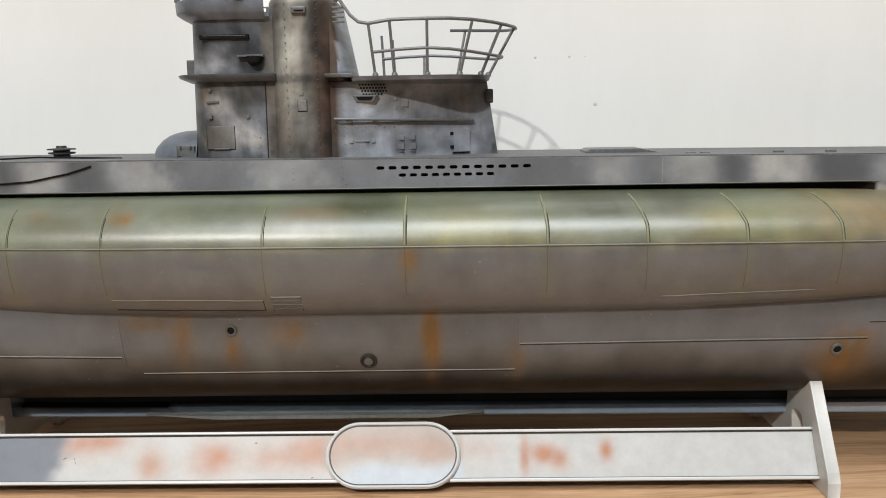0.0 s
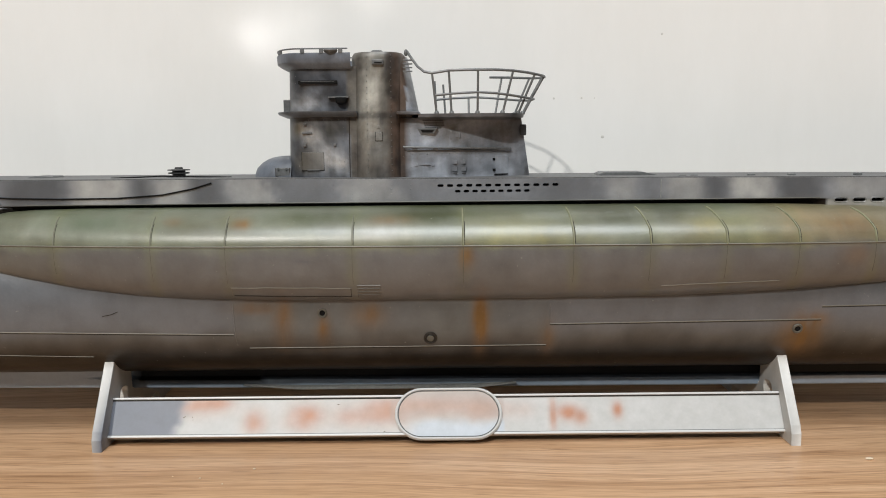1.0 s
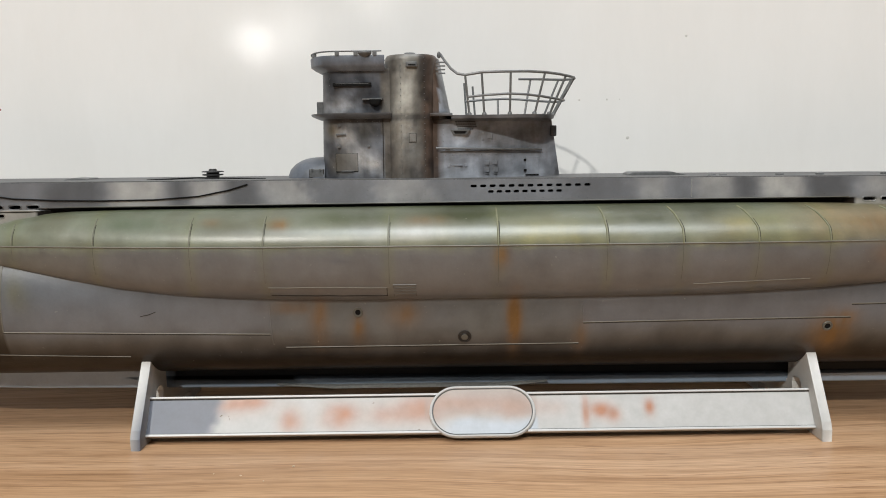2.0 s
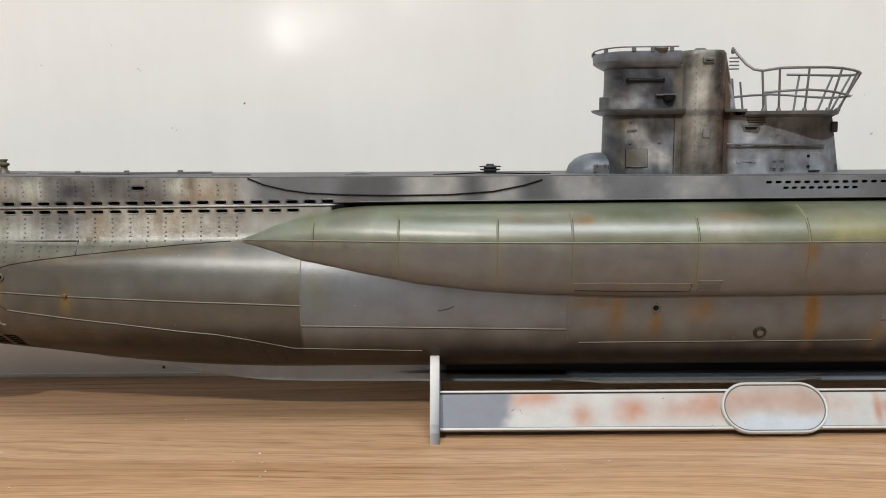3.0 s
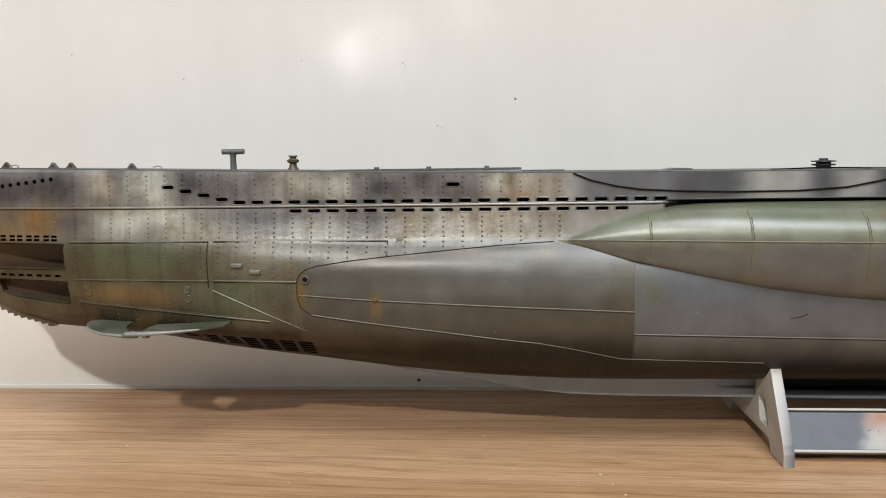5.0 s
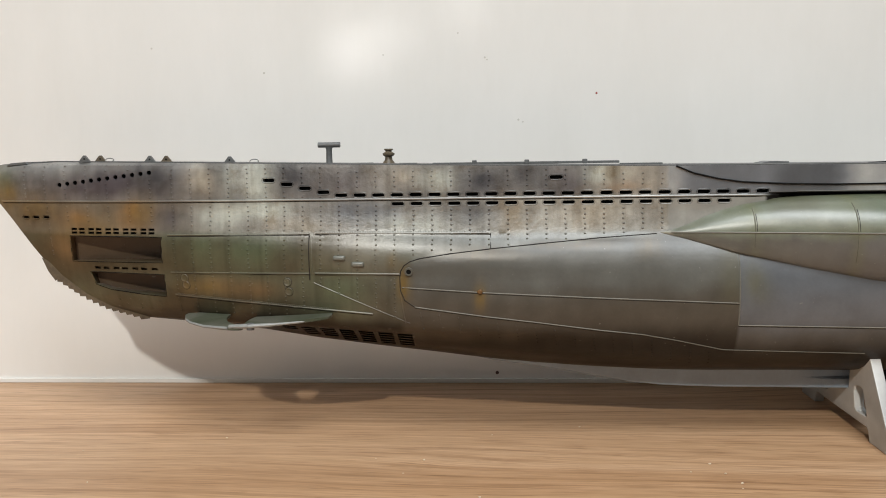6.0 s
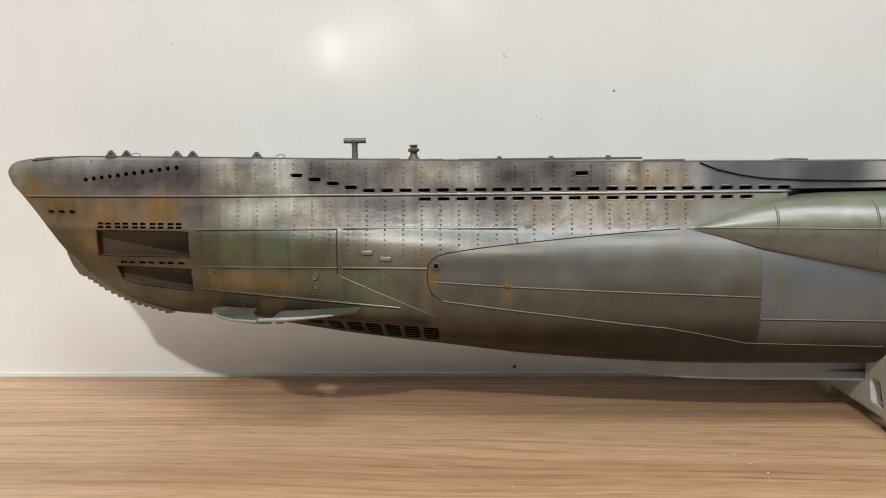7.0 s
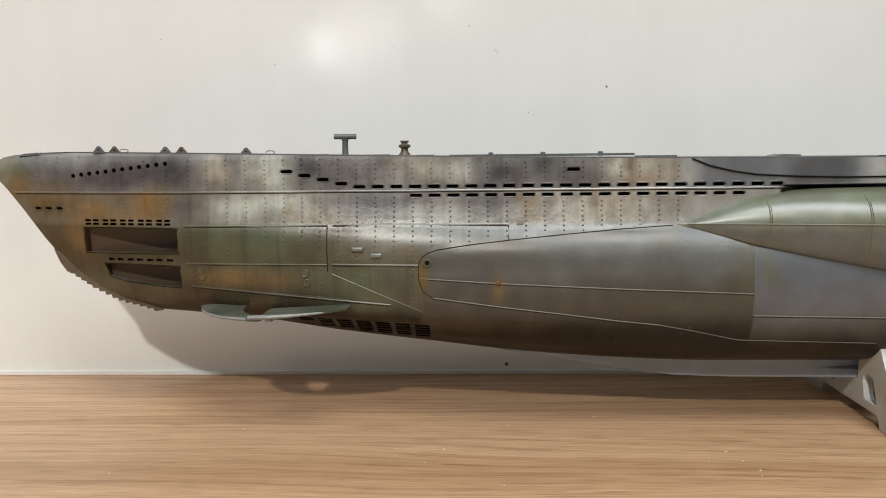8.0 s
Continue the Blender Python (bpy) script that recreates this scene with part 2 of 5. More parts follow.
def prism(outline, lo, hi, axis="y", bevel=0.0, bm=None):
    """A flat outline given depth. axis y: outline in x and z; x: in y and z; z: in x and y."""
    bm = bm or bmesh.new()
    at = {"y": lambda p, d: (p[0], d, p[1]), "x": lambda p, d: (d, p[0], p[1]), "z": lambda p, d: (p[0], p[1], d)}[axis]
    a, b = [bm.verts.new(at(p, lo)) for p in outline], [bm.verts.new(at(p, hi)) for p in outline]
    fs = [bm.faces.new(a), bm.faces.new(b[::-1])]
    for k in range(len(a)):
        fs.append(bm.faces.new((a[k], b[k], b[(k + 1) % len(a)], a[(k + 1) % len(a)])))
    if bevel:
        es = list({e for f in fs[:2] for e in f.edges})
        bmesh.ops.bevel(bm, geom=es, offset=bevel, segments=2, profile=0.6, affect="EDGES")
    return bm


def stadium(cx, cz, w, h, n=6):
    r = h / 2
    right = [(cx + w / 2 - r + r * math.cos(a), cz + r * math.sin(a)) for a in np.linspace(-math.pi / 2, math.pi / 2, n)]
    return right + [(2 * cx - x, 2 * cz - z) for x, z in right]


def smooth01(a, b, x):
    u = min(1.0, max(0.0, (x - a) / (b - a)))
    return u * u * (3 - 2 * u)


def cloud(x, z, size, seed, octaves=3):
    """Soft blotches, about 0 to 1."""
    return 0.5 + 0.5 * noise.fractal(Vector((x / size + seed * 7.3, seed * 3.1, z / size)), 0.8, 2.0, octaves)


def lay_paint(ob, colour_at):
    """Sprays colour_at(x, y, z), in millimetres, on the mesh as its paint layer."""
    me = ob.data
    layer = me.color_attributes.new("paint", "FLOAT_COLOR", "POINT")
    values = np.empty((len(me.vertices), 4), np.float32)
    for i, v in enumerate(me.vertices):
        colour = colour_at(v.co.x * 1000, v.co.y * 1000, v.co.z * 1000)
        values[i, :3], values[i, 3] = colour[:3], colour[3] if len(colour) > 3 else 0.0
    layer.data.foreach_set("color", values.ravel())


def blend(a, b, f):
    return (a[0] + (b[0] - a[0]) * f, a[1] + (b[1] - a[1]) * f, a[2] + (b[2] - a[2]) * f)


# ---- hull lines ----
STEM_Z = [22.05, 22.2, 23.0, 25.4, 28.2, 30.8, 33.8, 37.4, 40.2, 42.4, 47.0, 52.0, 60.0, 67.0, 72.0, 84.0, 91.0, 95.0, 99.0, 102.0, 104.2, 106.0]
STEM_X = [-130, -200, -236, -272, -294, -316, -339, -361, -386, -409.5, -425.5, -435.5, -445.8, -452.2, -456.2, -464.7, -470, -473.4, -475.0, -474.0, -469.5, -441]
ENTRY_Z, ENTRY_L, ENTRY_P = [23, 25, 28, 35, 45, 62, 77, 92, 104], [50, 70, 120, 190, 258, 340, 250, 262, 270], [2, 2, 2.1, 2.3, 2.7, 3.2, 3.3, 3.1, 3.0]
DECK_X, DECK_Z = [-475, -473.6, -471, -466, -460, -453, -444, -394, -336, -272, -209, -168, -74, 0, 90, 168, 300, 452], [100.0, 102.4, 103.9, 104.8, 105.2, 105.5, 105.7, 104.8, 103.5, 102.2, 101.3, 101.1, 100.8, 100.2, 99.8, 99.2, 97.5, 96.0]
STEP_Z = 91.4
TANK_EDGE_X, TANK_EDGE_Z = [-303, -301.8, -299.5, -296, -285, -270, -252, -231, -209], [64, 66.2, 67.6, 68.7, 70.4, 72.1, 73.8, 75.6, 77]


def deck_z(x):
    return float(np.interp(x, DECK_X, DECK_Z))


def breadth(x, z):
    """Half the hull's breadth at a station and height."""
    full = 33.0 * max(0.0, 1 - (abs(z - 55.0) / 33.0) ** (2.3 if z < 55 else 2.0)) ** (1 / (2.3 if z < 55 else 2.0)) if z < 77.4 else 23.2
    if z >= 77.4:
        full = 24.0 - 1.4 * min(1.0, (z - 77.4) / 8)
    if z < STEP_Z:
        full -= 3.4 * smooth01(-172, -160, x) * smooth01(84, 88, z) * (1 - smooth01(142, 147, x))
    xs = float(np.interp(z, STEM_Z, STEM_X))
    u = min(1.0, max(0.0, (x - xs) / float(np.interp(z, ENTRY_Z, ENTRY_L))))
    b = full * (1 - (1 - u) ** float(np.interp(z, ENTRY_Z, ENTRY_P)))
    if -304 < x < -205 and z < 80:
        edge = float(np.interp(x, TANK_EDGE_X, TANK_EDGE_Z))
        b += 0.55 * float(smooth01(0.2, -2.5, z - edge)) * float(smooth01(-304, -301, x)) * float(1 - smooth01(-222, -206, x)) * float(smooth01(42, 52, z))
    if x > 190:
        b *= max(0.02, 1 - ((x - 190) / 266) ** 2.4)
    return b


def keel_line(x):
    order = np.argsort(STEM_X[:19])
    low = float(np.interp(x, np.array(STEM_X[:19])[order], np.array(STEM_Z[:19])[order])) if x < -130 else 22.05
    return low + (30 * ((x - 190) / 262) ** 2 if x > 190 else 0)


def skin(x, z, off=0.0):
    """A point on the port skin, raised by off."""
    return (x, -(breadth(x, z) + off), z)


SADDLE_X = [-209, -200, -192, -184, -179, -168, -158, -137, -115, -94, -55, 0, 47, 86, 128, 163, 200, 225, 242, 252]
SADDLE_LOW = [76.8, 74.9, 72.8, 70.6, 69.5, 66.8, 64.4, 60.2, 57.6, 56.3, 55.2, 55.2, 55.4, 55.8, 57.6, 60.0, 65.0, 70.0, 74.0, 76.2]
SADDLE_TOP = [77.2, 80.2, 83.6, 86.2, 87.4, 89.2, 89.9, 90.3, 90.3, 90.3, 90.3, 90.2, 90.1, 90.0, 89.5, 88.6, 86.0, 83.0, 79.0, 77.0]


def saddle_point(x, a, off=0.0):
    """A point on the port saddle tank at a turn a: 90 at the top, 0 at the widest line, -90 at the fold."""
    zs = 76.4 - 0.005 * x if x < 0 else 76.4 - 0.002 * x
    u = min(1.0, (x + 209) / 150) if x < 20 else min(1.0, max(0.0, (252 - x) / 150))
    wide = 24.4 + 18.6 * (1 - (1 - u) ** 2.1) + off
    low, top = float(np.interp(x, SADDLE_X, SADDLE_LOW)), float(np.interp(x, SADDLE_X, SADDLE_TOP))
    s, c = math.sin(radians(a)), math.cos(radians(a))
    inner = min(wide - 1.0, 19.0 if a > 0 else 30.0)
    y = inner + (wide - inner) * (c ** 0.9 if a < 0 else c ** 0.86)
    z = zs + (top - zs) * s if a > 0 else zs + (zs - low) * s
    return (x, -y, z + (off if a > 45 else 0))


# ---- sprayed colours ----
LIGHT_BANDS = [(-218, -200, 0.8), (-142, -121, 1.0), (-110, -98, 0.9), (-82, -66, 0.7), (-38, -18, 0.5), (63, 74, 0.5), (86, 98, 0.9), (110, 126, 1.0), (150, 175, 0.5)]
DARK_BANDS = [(-200, -170, 0.4), (-168, -146, 0.9), (-119, -112, 0.9), (-97, -84, 0.8), (-62, -42, 0.3), (36, 60, 0.4), (99, 108, 0.8), (128, 144, 0.8)]
# sprayed blotches on the bow: middle x and z, half-widths, strength, colour
PALE, TAN, INKY, PLUM, OCHRE, GREEN, BARK, BLUE = (0.70, 0.74, 0.67), (0.52, 0.47, 0.38), (0.066, 0.066, 0.075), (0.098, 0.084, 0.098), (0.32, 0.17, 0.055), (0.125, 0.155, 0.08), (0.095, 0.066, 0.036), (0.19, 0.205, 0.23)
BOW_UPPER = [(-468, 97, 6, 5, 0.7, GREEN), (-415, 96, 22, 5, 0.85, PLUM), (-398, 98, 8, 6, 0.6, INKY), (-379, 97, 5, 5, 0.75, TAN), (-368, 98, 4, 7, 0.35, PALE), (-357, 97, 4.5, 7, 0.9, PALE), (-343, 99, 9, 5, 0.55, INKY),
             (-326, 96, 8, 5, 0.45, PLUM), (-303, 99, 7, 4, 0.45, TAN), (-289, 98, 6, 4, 0.6, PALE), (-272, 97, 9, 5, 0.6, INKY), (-254, 98, 9, 5, 0.6, INKY)]
BOW_AFT = [(-229, 99, 6, 4, 0.85, PALE), (-215, 98, 8, 5, 0.55, TAN), (-240, 96, 5, 5, 0.4, PLUM), (-223, 94, 7, 2, 0.4, OCHRE)]
BOW_BELT = [(-450, 84, 10, 5, 0.6, BARK), (-432, 82, 8, 4, 0.6, OCHRE), (-409, 85, 6, 5, 0.8, OCHRE), (-393, 84, 8, 6, 0.55, PLUM), (-372, 85, 8, 5, 0.5, PALE), (-354, 87, 8, 3, 0.75, PALE), (-341, 81, 9, 3, 0.7, TAN),
            (-318, 86, 16, 4, 0.75, BLUE), (-296, 81, 12, 3, 0.4, PALE), (-277, 85, 9, 4, 0.75, INKY), (-214, 84, 7, 5, 0.5, BARK), (-236, 86, 14, 4, 0.35, TAN)]
BOW_LOW = [(-425, 70, 18, 7, 0.6, BARK), (-440, 72, 8, 6, 0.4, OCHRE), (-382, 71, 9, 6, 0.5, GREEN), (-360, 71, 9, 6, 0.7, GREEN), (-346, 66, 6, 8, 0.45, BARK), (-372, 57, 10, 3, 0.4, OCHRE), (-356, 56, 5, 3, 0.35, OCHRE), (-388, 50, 16, 6, 0.6, BARK),
           (-324, 57, 10, 7, 0.5, GREEN), (-318, 70, 10, 5, 0.25, TAN), (-309, 52, 7, 8, 0.45, BARK), (-345, 49, 12, 5, 0.4, BARK)]
RUST = [(-61, 48, 3.2, 9, 0.55), (-46, 44, 2.6, 6, 0.5), (-29, 50, 6, 5, 0.45), (13.5, 47, 2.4, 9, 1.1), (39, 40, 2.5, 6, 0.35), (135, 40, 7, 7, 0.75), (140, 46, 5, 3, 0.5),
        (-70, 53, 9, 2.2, 0.45), (8, 73, 2.5, 4, 0.55), (-74, 85, 3, 1.8, 0.7), (-100, 86, 3, 1.4, 0.3), (-20, 86, 7, 1.6, 0.35), (148, 83, 12, 4, 0.4), (150, 72, 5, 4, 0.3)]
RUST_BOW = [(-302, 60, 2.4, 6, 0.75), (-274, 54.5, 1.8, 4.5, 0.75),
        (-275, 70.5, 14, 1.6, 0.35), (-240, 73.5, 16, 1.5, 0.4), (-214, 73, 5, 3.5, 0.4), (-465, 92, 6, 5, 0.6), (-452, 88, 10, 6, 0.35), (-405, 86, 6, 6, 0.4), (-428, 79, 14, 5, 0.3),
        (-226, 99, 3, 3, 0.4), (-232, 83, 10, 5, 0.22), (-262, 85, 4, 6, 0.35), (-380, 57, 10, 3, 0.4), (-306, 68, 2, 3, 0.4)]
BEAMS = [-177, -144, -107, -79.5, -33.4, 6.9, 46.9, 74.7, 102.3, 128.7, 157.2]


def rust_at(x, z):
    f = 0.0
    for cx, cz, sx, sz, k in RUST if x > -200 else RUST_BOW:
        dx, dz = (x - cx) / sx, (z - cz) / sz
        d = dx * dx + dz * dz
        if d < 5:
            f = max(f, 1.3 * k * math.exp(-0.9 * d) * (0.55 + 0.9 * cloud(x * 1.6, z * 0.5, 5, 4)))
    return min(f, 0.9)


def patch(x, z, cx, cz, sx, sz, lean=0.0):
    """A soft sprayed patch; lean slants it."""
    dx, dz = (x - cx - lean * (z - cz)) / sx, (z - cz) / sz
    return math.exp(-dx * dx - dz * dz)


ORANGE = (0.30, 0.135, 0.010)
LOWER = (0.050, 0.040, 0.030)  # brown-grey bottom paint; its darkness also carries the underside's shade


def sprayed(c, spots, x, z, n):
    """Lays the airbrushed blotches of a list over a colour, with ragged edges from n."""
    for cx, cz, sx, sz, k, colour in spots:
        dx, dz = (x - cx) / sx, (z - cz) / sz
        d = dx * dx + dz * dz
        if d < 5:
            c = blend(c, colour, min(0.95, 1.2 * k * math.exp(-0.7 * d) * (0.5 + 1.1 * n)))
    return c



def hull_colour(x, y, z):
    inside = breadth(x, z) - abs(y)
    # inside holes: near black paints the cavity's shade; doorways are brown
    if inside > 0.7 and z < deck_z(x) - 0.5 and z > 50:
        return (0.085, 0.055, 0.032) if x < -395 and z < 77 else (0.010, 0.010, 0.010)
    n1, n2, n3 = cloud(x, z, 26, 1), cloud(x, z, 9, 2), cloud(x, z * 0.25, 6, 3)
    if z > STEP_Z - 0.2 and x > -206:
        c = blend((0.27, 0.288, 0.318), (0.37, 0.392, 0.43), n1)
        x0, x = x, x + 3 * (n2 - 0.5) + (0.5 * (z - 95) + 8 * (cloud(x, z, 4, 36) - 0.5)) * float(smooth01(-95, -60, x)) * float(1 - 0.8 * smooth01(45, 65, x))
        for a, b, k in LIGHT_BANDS:
            c = blend(c, (0.70, 0.70, 0.68), k * float(smooth01(a - 4, a + 4, x) * (1 - smooth01(b - 4, b + 4, x))) * (0.6 + 0.5 * n2))
        for a, b, k in DARK_BANDS:
            c = blend(c, (0.085, 0.088, 0.094), 0.8 * k * float(smooth01(a - 4, a + 4, x) * (1 - smooth01(b - 4, b + 4, x))) * (0.7 + 0.4 * n2))
        x = x0
        c = blend(c, (0.32, 0.31, 0.29), 0.35 * float(1 - smooth01(91, 94, z)))
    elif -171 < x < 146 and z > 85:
        # recess under the casing lip: its shade laid in as near-black colour
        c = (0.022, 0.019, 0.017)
    elif x < -182 or z > 78:
        n4 = cloud(x, z * 0.6, 15, 51)
        upper = blend((0.165, 0.158, 0.155), (0.36, 0.35, 0.33), min(1, max(0, 1.9 * n4 - 0.45 + 0.5 * (n3 - 0.5))))
        upper = sprayed(upper, BOW_UPPER if x < -248 else BOW_AFT, x, z, n2)
        belt = blend((0.36, 0.35, 0.32), (0.60, 0.585, 0.53), float(smooth01(-300, -225, x)) * 0.75 + 0.35 * n4)
        belt = blend(belt, (0.20, 0.165, 0.11), float(1 - smooth01(-415, -335, x)) * 0.85)
        belt = sprayed(belt, BOW_BELT, x, z, n2)
        olive = blend((0.118, 0.098, 0.055), (0.152, 0.156, 0.094), min(1, max(0, 2.2 * n1 - 0.6)))
        olive = blend(olive, (0.22, 0.225, 0.185), float(smooth01(-330, -300, x)) * 0.5)
        olive = sprayed(olive, BOW_LOW, x, z, n2)
        # bottom brown-grey below the olive, underside shade included
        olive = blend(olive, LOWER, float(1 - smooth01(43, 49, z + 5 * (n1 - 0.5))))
        c = blend(belt, upper, float(smooth01(89.5, 91.5, z)))
        c = blend(olive, c, float(smooth01(76.5, 79.5, z)))
        tank = blend((0.158, 0.154, 0.136), (0.210, 0.207, 0.182), n1)
        # browner, then LOWER further down: shade mixed into the tank's paint
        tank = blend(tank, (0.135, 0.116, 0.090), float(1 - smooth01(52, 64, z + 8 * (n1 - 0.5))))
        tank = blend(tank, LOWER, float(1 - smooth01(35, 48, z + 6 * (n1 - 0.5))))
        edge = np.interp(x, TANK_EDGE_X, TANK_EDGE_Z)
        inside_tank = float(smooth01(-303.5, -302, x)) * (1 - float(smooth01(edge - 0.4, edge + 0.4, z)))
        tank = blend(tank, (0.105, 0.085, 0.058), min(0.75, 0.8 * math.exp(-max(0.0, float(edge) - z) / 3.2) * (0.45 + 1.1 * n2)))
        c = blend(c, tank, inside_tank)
        if x > -200:
            c = blend(c, (0.46, 0.43, 0.38), 0.5 * float(smooth01(77, 79, z)) * float(1 - smooth01(88, 90, z)))
        c = blend(c, (0.22, 0.20, 0.10), 0.35 * math.exp(-((x + 185) / 4) ** 2) * float(1 - smooth01(70, 74, z)) * float(smooth01(48, 58, z)))
        c = blend(c, (0.50, 0.46, 0.36), 0.4 * math.exp(-((x + 470) / 4) ** 2) * float(smooth01(88, 96, z)))
    else:
        c = blend((0.185, 0.200, 0.222), (0.240, 0.257, 0.285), n1)
        mid = float(smooth01(-81, -79, x) * (1 - smooth01(38, 41, x)))
        c = blend(c, (0.178, 0.188, 0.186), 0.75 * mid * (0.4 + n1))
        # warm grey, then LOWER: bottom paint with the belly's shade in it
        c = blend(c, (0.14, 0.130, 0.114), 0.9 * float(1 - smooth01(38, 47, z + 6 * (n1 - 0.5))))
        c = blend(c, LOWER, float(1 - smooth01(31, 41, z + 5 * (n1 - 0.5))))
        c = blend(c, (0.20, 0.18, 0.07), 0.6 * patch(x, z, -176, 59, 4.5, 7, -0.3) * (0.5 + n2))
    if x < -206 and z > 46 and (x < -304 or z > np.interp(x, TANK_EDGE_X, TANK_EDGE_Z) + 0.3):
        bay = math.sin(17.3 * math.floor((x + 461) / 6.97) + 5.1 * math.floor(z / 13)) * 0.5
        rib = abs(((x + 461) / 6.97) % 1 - 0.5) * 2
        c = tuple(q * (1 + 0.07 * bay - 0.13 * float(smooth01(0.75, 1.0, rib))) for q in c)
    c = blend(c, ORANGE if x > -206 else (0.27, 0.165, 0.035), rust_at(x, z))
    k = (0.42 + 0.12 * float(1 - smooth01(-320, -290, x))) + 0.14 * n2
    if x < -206 and z > 77:
        k = (0.58 + 0.20 * n2) * (0.84 + 0.34 * cloud(x, z, 3.2, 31, 2))
    cast = 0.0
    if x < -206 and z > 46:
        clear = float(smooth01(0.3, 3.0, z - np.interp(x, TANK_EDGE_X, TANK_EDGE_Z))) if x > -304 else float(smooth01(-304, -307, x))
        cast = clear * 0.25 + clear * 0.75 * float(smooth01(-390, -330, x)) * float(smooth01(75, 79, z))
    return (c[0] * k, c[1] * k, c[2] * k, cast)


SADDLE_SPOTS = [(-6, 88, 12, 3, 0.8, (0.09, 0.10, 0.045)), (23, 81, 8, 3, 0.6, (0.44, 0.41, 0.15)), (36, 80, 6, 2.5, 0.6, (0.42, 0.38, 0.13)), (62, 87, 16, 3, 0.8, (0.12, 0.13, 0.075)), (85, 88, 10, 2.5, 0.7, (0.10, 0.11, 0.06)),
                (95, 82, 7, 3, 0.6, (0.43, 0.36, 0.12)), (131, 84, 12, 5, 0.6, (0.40, 0.30, 0.15)), (-50, 87, 14, 2.5, 0.6, (0.13, 0.15, 0.075)), (-95, 84, 10, 3, 0.5, (0.17, 0.165, 0.09)), (-130, 86, 12, 3, 0.6, (0.15, 0.19, 0.11)),
                (-150, 82, 8, 3, 0.5, (0.42, 0.44, 0.36)), (-24, 82, 10, 3, 0.5, (0.48, 0.47, 0.40))]


def saddle_colour(x, y, z):
    n1, n2, n3 = cloud(x, z, 24, 5), cloud(x, z, 8, 6), cloud(x * 0.5, z, 14, 7)
    top = blend((0.30, 0.32, 0.225), (0.41, 0.41, 0.335), min(1, max(0, 1.5 * n1 - 0.2)))
    top = blend(top, (0.37, 0.40, 0.315), 0.8 * float(1 - smooth01(-110, -40, x)))
    top = blend(top, (0.38, 0.365, 0.165), (0.2 + 0.45 * float(smooth01(-80, -10, x))) * max(0.0, min(1.0, 2.2 * n3 - 0.9)))
    top = blend(top, (0.13, 0.15, 0.075), 0.65 * float(smooth01(83, 89.5, z + 5 * (n2 - 0.5))) * min(1.0, 0.3 + 1.1 * n1))
    top = blend(top, (0.19, 0.175, 0.10), 0.6 * max(0.0, min(1.0, 2.6 * cloud(x * 0.6, z, 11, 45) - 1.15)))
    top = blend(top, (0.40, 0.32, 0.20), 0.6 * float(smooth01(110, 165, x)))
    top = (0.88 * top[0], 0.90 * top[1], 0.86 * top[2])
    top = sprayed(top, SADDLE_SPOTS, x, z, n2)
    low = blend((0.176, 0.178, 0.179), (0.232, 0.235, 0.239), n1)
    low = blend(low, (0.165, 0.158, 0.115), 0.6 * float(1 - smooth01(-190, -120, x)))
    c = blend(low, top, float(smooth01(74.0, 78.2, z + 3 * (n2 - 0.5))))
    for bx in BEAMS:
        if abs(x - bx) < 6:
            c = blend(c, (0.24, 0.25, 0.10), 0.35 * math.exp(-((x - bx) / 2.2) ** 2) * (0.3 + n2))
    c = blend(c, (0.10, 0.115, 0.14), 0.7 * patch(x, z, -52, 72.1, 3.4, 0.8))
    c = blend(c, ORANGE, rust_at(x, z) if z > 60 else 0.5 * rust_at(x, z))
    c = blend(c, (0.62, 0.60, 0.50), 0.8 * float(1 - smooth01(-205.5, -203.5, x)))
    k = 0.46 + 0.14 * n2
    return (c[0] * k, c[1] * k, c[2] * k)


